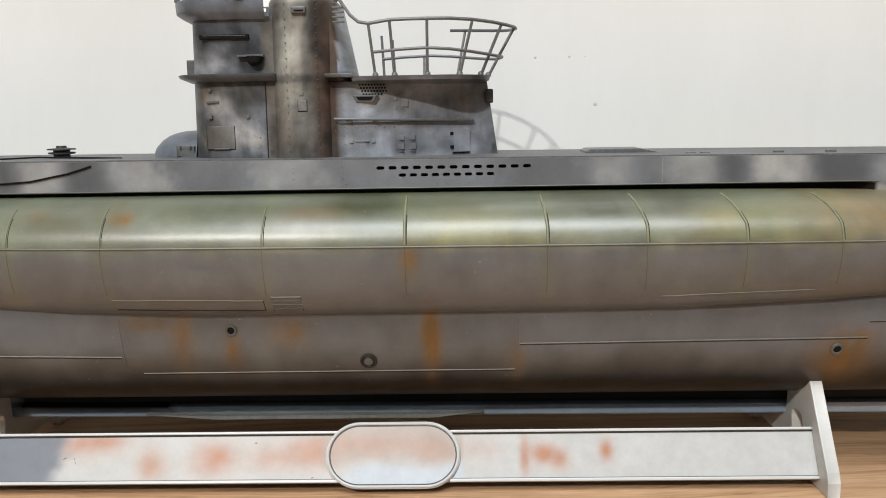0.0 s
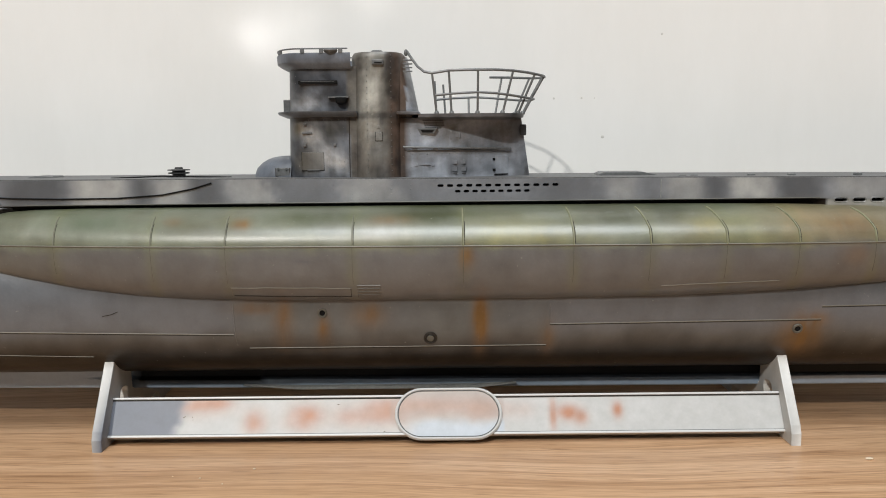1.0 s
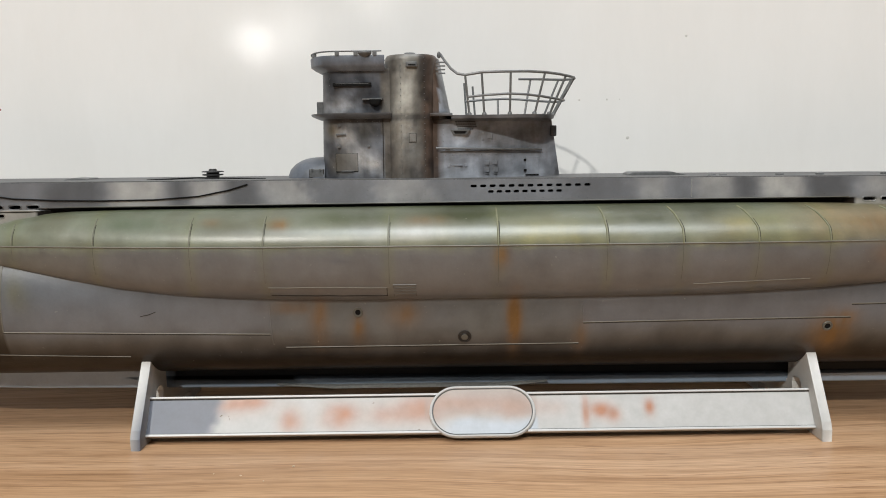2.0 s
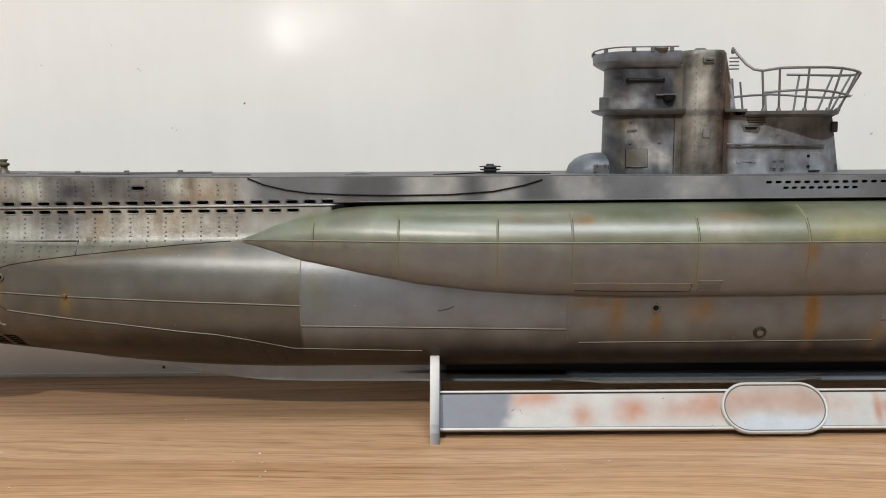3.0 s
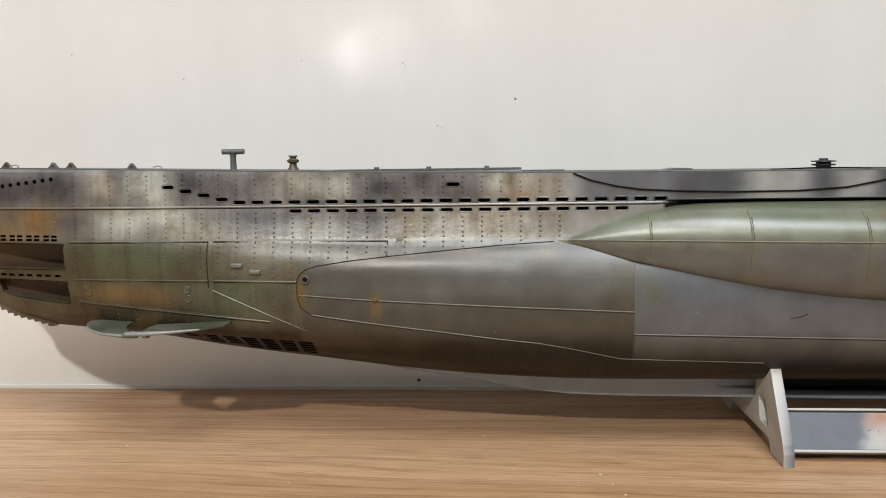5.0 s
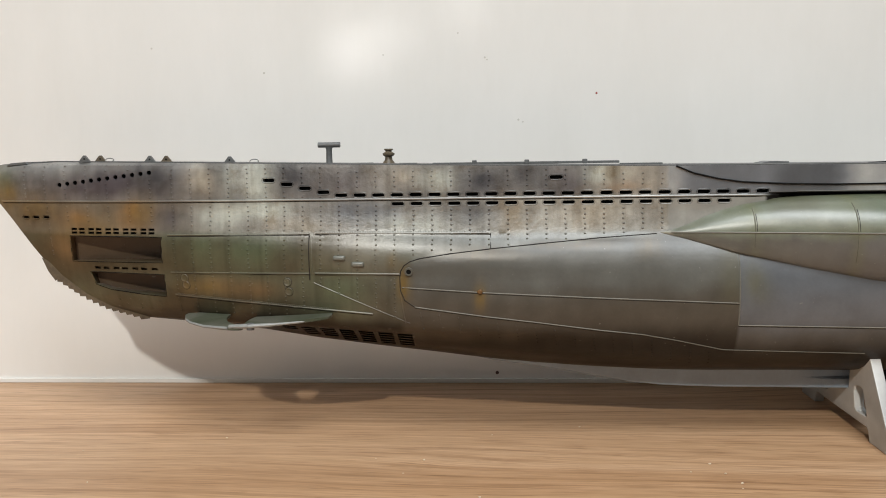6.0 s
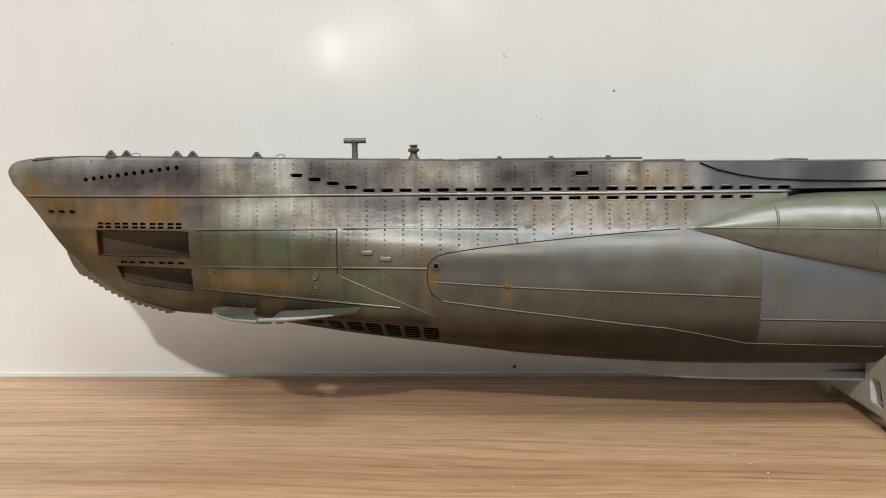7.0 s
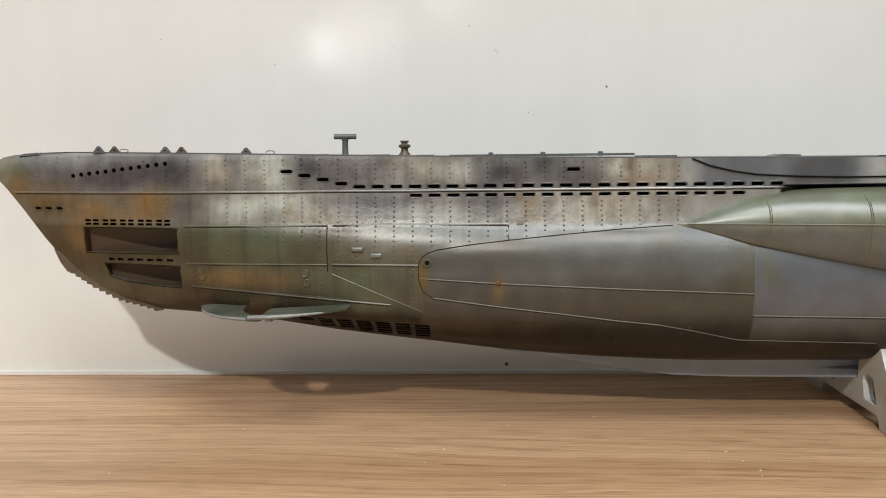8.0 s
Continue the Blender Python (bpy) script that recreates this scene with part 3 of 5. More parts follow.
def tower_colour(x, y, z):
    n1, n2, n3 = cloud(x + 0.6 * z, z, 13, 8), cloud(x, z, 5, 9), cloud(x - 0.35 * z, z * 0.35, 7, 10)
    if -36.5 < x < -14.3:
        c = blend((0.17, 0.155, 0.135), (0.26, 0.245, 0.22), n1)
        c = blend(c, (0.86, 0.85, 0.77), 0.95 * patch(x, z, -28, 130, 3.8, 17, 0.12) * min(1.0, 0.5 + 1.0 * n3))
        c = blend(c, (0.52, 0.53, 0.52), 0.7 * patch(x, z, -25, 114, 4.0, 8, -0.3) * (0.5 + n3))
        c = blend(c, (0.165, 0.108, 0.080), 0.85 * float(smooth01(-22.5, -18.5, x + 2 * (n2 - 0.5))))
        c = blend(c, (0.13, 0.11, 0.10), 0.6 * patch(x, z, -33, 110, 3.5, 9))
    elif x > -14.3:
        c = blend((0.42, 0.46, 0.53), (0.70, 0.75, 0.84), min(1, max(0, 1.6 * n1 - 0.3)))
        c = blend(c, (0.19, 0.195, 0.215), 0.75 * patch(x, z, 32, 106, 6, 11))
        c = blend(c, (0.20, 0.20, 0.21), 0.55 * patch(x, z, 7, 104.5, 8, 3.2) * (0.4 + n2))
        # brown patch below the platform paints part of its shadow
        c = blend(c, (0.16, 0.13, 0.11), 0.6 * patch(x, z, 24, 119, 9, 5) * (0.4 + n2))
        c = blend(c, (0.24, 0.25, 0.27), 0.6 * patch(x, z, -9, 104, 4, 6) * (0.4 + n2))
    else:
        c = blend((0.105, 0.118, 0.146), (0.30, 0.328, 0.385), min(1, max(0, 2.3 * n1 - 0.65)))
        c = blend(c, (0.70, 0.71, 0.73), min(1.0, 1.1 * patch(x, z, -50.5, 116, 4.5, 7, -0.5) * (0.5 + n2)))
        c = blend(c, (0.76, 0.77, 0.79), min(1.0, 1.15 * patch(x, z, -43, 108, 5.5, 4.5, -0.5) * (0.5 + n2)))
        c = blend(c, (0.60, 0.61, 0.64), min(1.0, 1.1 * patch(x, z, -54, 129.5, 7, 3.2) * (0.5 + n2)))
        c = blend(c, (0.095, 0.085, 0.078), 0.8 * patch(x, z, -54, 135, 4, 5, 0.6) * (0.4 + n2))
        c = blend(c, (0.085, 0.085, 0.092), 0.8 * patch(x, z, -43, 133, 6, 5, 0.4))
        c = blend(c, (0.13, 0.115, 0.08), 0.7 * patch(x, z, -43, 119, 5, 4) * (0.5 + n2))
        c = blend(c, (0.09, 0.09, 0.098), 0.6 * patch(x, z, -59, 110, 4, 8) * (0.5 + n2))
        c = blend(c, (0.34, 0.28, 0.17), 0.8 * patch(x, z, -56.5, 120, 2.6, 2.6))
        c = blend(c, (0.27, 0.22, 0.12), 0.75 * patch(x, z, -52, 107, 5, 4))
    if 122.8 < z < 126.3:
        # dark grey rim, with the shade under ledge and platform in the colour
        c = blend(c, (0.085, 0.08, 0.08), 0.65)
    c = blend(c, (0.062, 0.060, 0.062), 0.7 * max(0.0, min(1.0, 3.0 * cloud(x, z * 0.6, 6, 33) - 1.7)))
    k = (0.26 + 0.42 * n2) * (0.86 + 0.28 * cloud(x, z, 2.0, 34, 2))
    return (c[0] * k, c[1] * k, c[2] * k)


def ledge_colour(x, y, z):
    f = 0.75 + 0.5 * cloud(x, z, 5, 41)
    return (0.125 * f, 0.140 * f, 0.168 * f)


STAND_SPOTS = [(-91, 17, 10, 4, 0.75), (-70, 10, 4, 5, 0.7), (-52, 12, 6, 5, 0.9), (-32, 12, 9, 4, 0.55), (-20, 14, 8, 5, 0.6), (-108, 13, 5, 8, 0.3), (-3, 16, 20, 3.6, 0.75), (14, 14, 8, 4, 0.5),
               (40.5, 12, 1.3, 6, 0.8), (46, 13, 4.0, 3, 0.85), (51, 11, 2.5, 3, 0.7), (64.5, 14, 1.9, 3.2, 0.85), (-84, 18, 5, 2, 0.4), (28, 14, 5, 3, 0.2)]


def stand_colour(x, y, z):
    if y < -34:
        x = 23 + (x - 23) / 1.035
    n1, n2 = cloud(x, z, 11, 11), cloud(x, z, 4, 12)
    c = (0.44, 0.44, 0.43)
    if y < -34:
        blue = float(1 - smooth01(-101, -95, x + 7 * (n1 - 0.5))) * float(smooth01(-127.6, -126.6, x))
        for cx, cz, sx, sz, k in STAND_SPOTS:
            d = ((x - cx) / sx) ** 2 + ((z - cz) / sz) ** 2
            if d < 6:
                c = blend(c, (0.37, 0.155, 0.075), min(0.95, 1.25 * k * math.exp(-0.9 * d) * (0.5 + 0.7 * n1)))
        if -20 < x < 22:
            c = blend(c, (0.42, 0.47, 0.53), 0.8 * float(1 - smooth01(7, 12, z + 5 * (n1 - 0.5))) * float(smooth01(-16, -8, x)))
            c = blend(c, (0.33, 0.26, 0.22), 0.5 * float(smooth01(8, 13, z)) * (0.5 + n1))
        c = blend(c, (0.125, 0.138, 0.170), 0.97 * blue)
        if x < -100 and blue < 0.6:
            c = blend(c, (0.30, 0.22, 0.17), 0.5 * max(0.0, 3 * n2 - 1.9))
    if abs(x) > 128:
        c = (0.68, 0.68, 0.66)
        c = blend(c, (0.30, 0.28, 0.26), 0.5 * max(0.0, min(1.0, 2.4 * n1 - 0.9)))
    k = 0.95 + 0.1 * n2
    return (c[0] * k, c[1] * k, c[2] * k)


# ---- the room ----
def slab(name, x0, x1, y0, y1, z0, z1, material, label, category, bevel=0.0):
    ob = part(name, box(x0, x1, y0, y1, z0, z1, bevel), material)
    return tagged(ob, label, category, "", "structure")


BOARD_Y = 56.0
slab("floor", -3000, 3000, -5200, 200, -790, -750, CARPET, "grey carpet floor of the room below the table", "floor")
slab("ceiling", -3000, 3000, -5200, 200, 2200, 2240, CEIL, "plain white painted ceiling of the room", "ceiling")
slab("wall_north", -3000, 3000, BOARD_Y + 14, 200, -750, 2200, WALL, "plain painted wall behind the whiteboard", "wall")
slab("wall_south", -3000, 3000, -5200, -5080, -750, 2200, WALL, "plain painted wall at the far side of the room", "wall")
slab("wall_west", -3120, -3000, -5200, 200, -750, 2200, WALL, "plain painted side wall of the room", "wall")
slab("wall_east", 3000, 3120, -5200, 200, -750, 2200, WALL, "plain painted side wall of the room", "wall")

whiteboard = tagged(part("whiteboard", box(-1500, 1300, BOARD_Y, BOARD_Y + 13, 0.4, 1150, 1.0), BOARD), "glossy white enamel board standing behind the table", "whiteboard")
part("bottom_rim", box(-1500, 1300, BOARD_Y - 1.0, BOARD_Y - 0.02, 0.03, 2.2, 0.3), BOARD, whiteboard, "thin white bottom rim")
SPECKS = [(-373, 145, 0.5), (-425, 157, 0.5), (-284, 161, 0.4), (-272, 150, 0.5), (-257, 122, 0.5), (-318, 152, 0.4), (102, 163, 0.6), (65, 134, 0.5), (52, 134, 0.5), (75, 116, 0.8), (-271, 149, 0.4), (-255, 121, 0.4), (71, 134, 0.3)]
for k, (sx, sz, r) in enumerate(SPECKS):
    bm = lathe([(r, 0), (r * 0.7, 0.12)], 0, 0, 7)
    ob = part("ink_speck", bm, FAINT_INK, whiteboard)
    ob.matrix_basis = pose(sx * MM, (BOARD_Y - 0.02) * MM, sz * MM, 90, 0, 0)
for sx, sz, r, mat in ((-222, 133.2, 0.5, RED_INK), (-267.4, 4.8, 0.85, INK)):
    ob = part("ink_speck", lathe([(r, 0), (r * 0.7, 0.12)], 0, 0, 9), mat, whiteboard)
    ob.matrix_basis = pose(sx * MM, (BOARD_Y - 0.02) * MM, sz * MM, 90, 0, 0)

table = tagged(new("table"), "long wood-laminate table standing against the whiteboard", "table")
part("tabletop", box(-1150, 900, -480, BOARD_Y + 12, -25, 0, 1.0), WOOD, table, "pale brown wood-grain laminate top")
for lx in (-1090, 840):
    for ly in (-430, -10):
        part("leg", box(lx - 20, lx + 20, ly - 20, ly + 20, -750, -25, 2), METAL, table, "grey steel leg")

spot = tagged(new("ceiling_light"), "small warm spotlight under the ceiling", "lamp")
spot.matrix_basis = look(KEY, (-0.25, 0.0, 0.05))
part("housing", lathe([(70, 12), (74, 60), (40, 80)], 0, 0, 24), METAL, spot, "brushed metal housing", True)
for fx, fy, fz, size, watts in FAR:
    fix = tagged(new("wall_lamp"), "small round lamp at the far side of the room", "lamp", "lamps at the far side")
    fix.matrix_basis = look((fx, fy, fz), (-0.2, 0, 0.15))
    part("housing", lathe([(size * 520, 8), (size * 540, 40), (size * 300, 70)], 0, 0, 24), METAL, fix, "brushed metal housing", True)
    part("bracket", box(-9, 9, -9, 9, 60, 470, 2), METAL, fix)
panel = tagged(new("ceiling_panel"), "large round light panel under the ceiling", "lamp")
panel.matrix_basis = look(ROOF, (0.08, -1.0, 0))
part("housing", lathe([(770, 6), (780, 30), (760, 44)], 0, 0, 48), METAL, panel, "pale metal tray", True)

# ---- crumbs on the table ----
CRUMBS = [(-294, -47.5, 0.8), (-196, -49.5, 0.9), (-193, -58.5, 0.8), (-190, -67, 0.9), (-204, -57, 0.5), (-371, -25, 0.8), (-274, -80, 0.8), (-95, -65, 0.5), (-68, -59, 0.9), (151, -56, 1.6), (-85, -67, 0.7), (-76, -72, 0.6), (-191, -71, 0.5), (-236, -10, 0.8), (-311, -46, 0.5), (-300, -60, 0.5), (-420, -40, 0.5), (-404, -70, 0.5), (-270, -20, 0.5)]
for k, (cx, cy, r) in enumerate(CRUMBS):
    bm = bmesh.new()
    bmesh.ops.create_icosphere(bm, subdivisions=1, radius=r * 0.50)
    for v in bm.verts:
        v.co *= 0.75 + 0.5 * random.random()
        v.co.x *= 1.2 if r < 1.2 else 1.9
        v.co.z *= 0.6
    low = min(v.co.z for v in bm.verts)
    for v in bm.verts:
        v.co += Vector((cx, cy, -low))
    tagged(part("crumb", bm, CRUMB, None, "", True), "tiny pale crumb lying on the wooden table", "crumb", "crumbs on the table")

# ---- the model submarine ----
sub = tagged(new("model_submarine"), "weathered grey-green scale model submarine resting on a white stand", "model submarine")
xs_bow = list(-474.9 + 44.9 * np.linspace(0, 1, 50) ** 1.5)
stations = xs_bow + list(np.arange(-429, 190, 1.25)) + list(np.linspace(190, 452, 50))
LOW_N, UP_N = 44, 12
verts, faces = [], []
for x in stations:
    zl, zd = keel_line(x), deck_z(x)
    step = min(max(STEP_Z, zl + 0.02), zd - 0.3)
    levels = [zl + (step - 0.08 - zl) * (0.5 - 0.5 * math.cos(math.pi * k / LOW_N)) ** 0.9 for k in range(1, LOW_N + 1)]
    levels += [step + 0.08 + (zd - step - 0.08) * k / UP_N for k in range(UP_N + 1)]
    side = [(breadth(x, z), z) for z in levels]
    ring = [(x, 0, zl - 0.02)] + [(x, -max(b, 0.03), z) for b, z in side] + [(x, 0, zd + 0.25)] + [(x, max(b, 0.03), z) for b, z in reversed(side)]
    verts += ring
size = len(ring)
for i in range(len(stations) - 1):
    for k in range(size):
        a, b = i * size + k, i * size + (k + 1) % size
        faces.append((a, b, b + size, a + size))
faces += [tuple(range(size - 1, -1, -1)), tuple((len(stations) - 1) * size + k for k in range(size))]
hull_rough = link_mesh("hull_block", verts, faces, PAINT)

# holes: limber slots, round vents, torpedo doorways, flood grilles
cut_v, cut_f, RIMS = [], [], []


def cut(outline, depth, both=True, aft=None):
    """Adds a hole of that outline (x, z) through the skin to a depth; aft: the depth that it reaches at its after end."""
    x0, x1 = min(p[0] for p in outline), max(p[0] for p in outline)
    for side in (-1, 1) if both else (-1,):
        base = len(cut_v)
        n = len(outline)
        for sunk in (False, True):
            for x, z in outline:
                d = -(depth if aft is None else depth + (aft - depth) * (x - x0) / (x1 - x0)) if sunk else 3.0
                cut_v.append((x, side * max(breadth(x, z) + d, 1.0 if d < 0 else 0), z))
        turn = 1 if side < 0 else -1
        cut_f.append(tuple(range(base, base + n))[::turn])
        cut_f.append(tuple(range(base + 2 * n - 1, base + n - 1, -1))[::turn])
        for k in range(n):
            cut_f.append((base + k, base + (k + 1) % n, base + n + (k + 1) % n, base + n + k)[::-turn])


def slot(cx, cz, w, h, depth=3.5, rim=True):
    cut(stadium(cx, cz, w, h), depth)
    if rim:
        RIMS.append((cx, cz, w, h))


PITCH = 6.97
for k in range(4):
    slot(-353.0 + 6.95 * k, 97.75 - 1.55 * k, 4.6, 1.35)
for k in range(23):
    slot(-325.4 + PITCH * k, 91.9, 4.6, 1.3)
for k in range(18):
    slot(-304.2 + PITCH * k, 88.6, 4.6, 1.25)
slot(-246.0, 97.75, 4.8, 1.4)
for k in range(13):
    slot(-1.2 + 3.66 * k, 97.7, 2.4, 1.05, 2.5, False)
for k in range(9):
    slot(5.4 + 3.3 * k, 95.5, 2.2, 1.0, 2.5, False)
for k in range(5):
    slot(152.0 + 7.0 * k, 90.7, 4.8, 1.2, 3.0)
for k in range(12):
    cut([(-439.4 + 3.52 * k + 0.9 * math.cos(a), 96.7 + 0.40 * k + 0.9 * math.sin(a)) for a in np.linspace(0, 2 * math.pi, 11)[:-1]], 2.5)
for k in range(3):
    slot(-457.0 + 4.9 * k, 83.8, 2.8, 1.0, 1.2)
for k in range(10):
    gx = -435.2 + 3.82 * k + 0.4 * (k % 2 == 0)
    for gz in (79.2, 77.8):
        cut([(gx - 1.25, gz - 0.45), (gx + 1.25, gz - 0.45), (gx + 1.25, gz + 0.45), (gx - 1.25, gz + 0.45)], 1.6)
for k in range(7):
    gx = -426.4 + 4.25 * k - 0.35 * (k % 2)
    cut([(gx - 1.3, 63.2), (gx + 1.3, 63.2), (gx + 1.3, 64.2), (gx - 1.3, 64.2)], 1.6)
cut([(-437.4, 66.3), (-397.1, 66.5), (-396.7, 76.1), (-436.8, 76.3)], 3.0, True, 19.0)
cut([(-430.0, 61.8), (-428.4, 56.8), (-421.7, 54.8), (-414.9, 53.9), (-407.0, 53.3), (-397.3, 52.8), (-397.0, 61.3)], 4.0, True, 19.0)
for k in range(8):
    gx = -356.0 + 7.6 * k
    for j in range(5 if k > 3 else 4 if k > 1 else 2 if k else 1):
        gz = 41.5 - 0.42 * k - 1.42 * j
        if gz > keel_line(gx) + 1.2:
            cut([(gx - 2.9, gz - 0.40), (gx + 2.9, gz - 0.65), (gx + 2.9, gz + 0.33), (gx - 2.9, gz + 0.58)], 1.8)
me = bpy.data.meshes.new("hole_cutter")
me.from_pydata([(x * MM, y * MM, z * MM) for x, y, z in cut_v], [], cut_f)
for block in (me, hull_rough.data):
    bm = bmesh.new()
    bm.from_mesh(block)
    bmesh.ops.recalc_face_normals(bm, faces=bm.faces)
    bm.to_mesh(block)
    bm.free()
cutter = new("hole_cutter", me)
mod = hull_rough.modifiers.new("holes", "BOOLEAN")
mod.operation, mod.object, mod.solver = "DIFFERENCE", cutter, "EXACT"
bpy.context.view_layer.update()
done = hull_rough.evaluated_get(bpy.context.evaluated_depsgraph_get())
hull_mesh = bpy.data.meshes.new_from_object(done)
for ob in (cutter, hull_rough):
    bpy.data.objects.remove(ob)
hull_mesh.name = "hull"
hull = new("hull", hull_mesh)
hull.parent = sub
hull["label"] = "grey and olive weathered hull with limber slots"
hull_mesh.materials.clear()
hull_mesh.materials.append(PAINT)
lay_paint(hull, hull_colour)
hull_mesh.polygons.foreach_set("use_smooth", [True] * len(hull_mesh.polygons))
hull_mesh.set_sharp_from_angle(angle=radians(32))

# deck planking sheet over the casing
deck_v, deck_f = [], []
deck_x = [x for x in stations if -460 < x < 445][::4]
for x in deck_x:
    b = breadth(x, deck_z(x)) - 0.5
    deck_v += [(x, -b, deck_z(x) - 0.2), (x, -b, deck_z(x) + 0.42), (x, b, deck_z(x) + 0.42), (x, b, deck_z(x) - 0.2)]
for i in range(len(deck_x) - 1):
    a = 4 * i
    deck_f += [(a, a + 1, a + 5, a + 4), (a + 1, a + 2, a + 6, a + 5), (a + 2, a + 3, a + 7, a + 6)]
link_mesh("deck", deck_v, deck_f, DECK, sub, "dark grey deck", False)

# saddle tanks
turns = [90 - 180 * k / 40 for k in range(41)]
tank_x = list(-209 + 30 * np.linspace(0, 1, 26) ** 1.5) + list(np.arange(-177.6, 220, 1.4)) + list(np.linspace(221, 251.9, 14))
tv, tf = [], []
for x in tank_x:
    tv += [saddle_point(x, a) for a in turns] + [(x, -8, 62 + 12 * (x < -190)), (x, -8, 82)]
size = len(turns) + 2
for i in range(len(tank_x) - 1):
    for k in range(size):
        a, b = i * size + k, i * size + (k + 1) % size
        tf.append((a, b, b + size, a + size))
tf += [tuple(range(size - 1, -1, -1)), tuple((len(tank_x) - 1) * size + k for k in range(size))]
tank = link_mesh("saddle_tank", tv, tf, PAINT, sub, "olive-green over grey saddle tank")
lay_paint(tank, saddle_colour)
tank.data.set_sharp_from_angle(angle=radians(40))
other = tank.copy()
other.data = tank.data.copy()
other.data.transform(Matrix.Diagonal((1, -1, 1, 1)))
other.data.flip_normals()
scene.collection.objects.link(other)

# keel
kx = [-290, -270, -252, -240, -228, -216, -204, -192, -180, -168, -156, -100, 0, 100, 200, 280, 320]
kz = [29.2, 24.8, 22.6, 20.8, 18.8, 17.0, 15.8, 15.3, 15.0, 14.9, 14.8, 14.2, 13.8, 13.5, 13.3, 16, 26]
kv, kf = [], []
for x in np.linspace(-290, 320, 150):
    z0, w = float(np.interp(x, kx, kz)), 5.2 * float(smooth01(-292, -200, x)) + 0.4
    inset = 2.4 * float(smooth01(-150, -128, x))
    side = [(w - inset, 30), (w - inset, z0 + 4.4), (w, z0 + 3.5), (w, z0 + 0.5), (w - 0.4 if w > 0.8 else w, z0)]
    kv += [(x, -b, z) for b, z in side] + [(x, b, z) for b, z in side[::-1]]
for i in range(149):
    for k in range(10):
        a, b = 10 * i + k, 10 * i + (k + 1) % 10
        kf.append((a, b, b + 10, a + 10))
kf += [tuple(range(9, -1, -1)), tuple(149 * 10 + k for k in range(10))]
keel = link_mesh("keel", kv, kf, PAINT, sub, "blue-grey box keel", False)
# upper keel abaft x -128 is near black: the hull's shade as colour
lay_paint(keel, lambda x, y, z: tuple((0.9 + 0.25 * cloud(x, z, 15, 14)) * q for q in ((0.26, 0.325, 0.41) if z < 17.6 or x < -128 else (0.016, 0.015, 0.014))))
part("keel_plate", prism([(-83, 16.0), (-60, 14.2), (12, 14.2), (29, 16.0), (12, 15.4), (-60, 15.4)], -9.0, -6.3), PALE_GREY, keel, "pale plate along the keel")

# net cutter at the forefoot
teeth = [(-452.5, 67.0), (-450.2, 61.6), (-447.4, 57.6)]
for k in range(14):
    u = k / 13
    bx, bz = float(np.interp(u, [0, .3, .65, 1], [-446.5, -437.8, -426, -413])), float(np.interp(u, [0, .3, .65, 1], [58.2, 52.2, 46.2, 42.4]))
    teeth += [(bx - 0.2, bz + 0.3), (bx + 0.5 - 0.6 * (1 - u), bz - 1.0 + 0.25 * math.sin(7.0 * k))]
teeth += [(-409, 41.8), (-409, 44.5), (-430, 53), (-443, 63)]
part("net_cutter", prism(teeth, -0.4, 0.4), BROWN, sub, "jagged grey net cutter")

# weld lines and strakes
def line_on(fn, pts, step=4.0):
    """Points along a chain of (u, v) places, laid on a surface."""
    out = []
    for (a, b), (c, d) in zip(pts, pts[1:]):
        n = max(1, int(math.hypot(c - a, d - b) / step))
        out += [fn(a + (c - a) * k / n, b + (d - b) * k / n) for k in range(n)]
    return out + [fn(*pts[-1])]


def hull_line(name, pts, r, mat, off=0.0, label=""):
    line = part(name, tube(line_on(lambda x, z: skin(x, z, off), pts, 3.0), r, 6), PAINT if mat is WELD_GREY else mat, hull, label, True)
    if mat is WELD_GREY:
        lay_paint(line, lambda x, y, z: tuple(1.05 * q + 0.008 for q in hull_colour(x, -breadth(x, z), z)[:3]))
    if name == "strake":
        # a dark line below the strake draws its shade
        part("strake_wash", tube(line_on(lambda x, z: skin(x, z, off - 0.1), [(x, z - r - 0.12) for x, z in pts]), 0.2, 5), WELD_DARK, hull, "", True)


hull_line("strake", [(-467, 90.2), (-394, 90.1), (-336, 90.35), (-209, 90.5), (-166, 90.5)], 0.42, WELD_GREY, 0.05, "thin raised strake")
hull_line("strake", [(-394, 77.2), (-337.5, 77.7)], 0.35, WELD_GREY)
hull_line("strake", [(-335.5, 77.9), (-270, 77.8)], 0.45, WELD_GREY)
hull_line("strake", [(-394, 62.5), (-337.5, 63.0)], 0.35, WELD_GREY)
hull_line("strake", [(-335.5, 63.1), (-303.5, 63.0)], 0.42, WELD_GREY)
hull_line("strake", [(-393, 53.6), (-355, 51.0), (-314, 48.0)], 0.38, WELD_GREY)
hull_line("strake_bar", [(-336.5, 76.8), (-336.5, 63.0)], 0.26, WELD_GREY, -0.05)
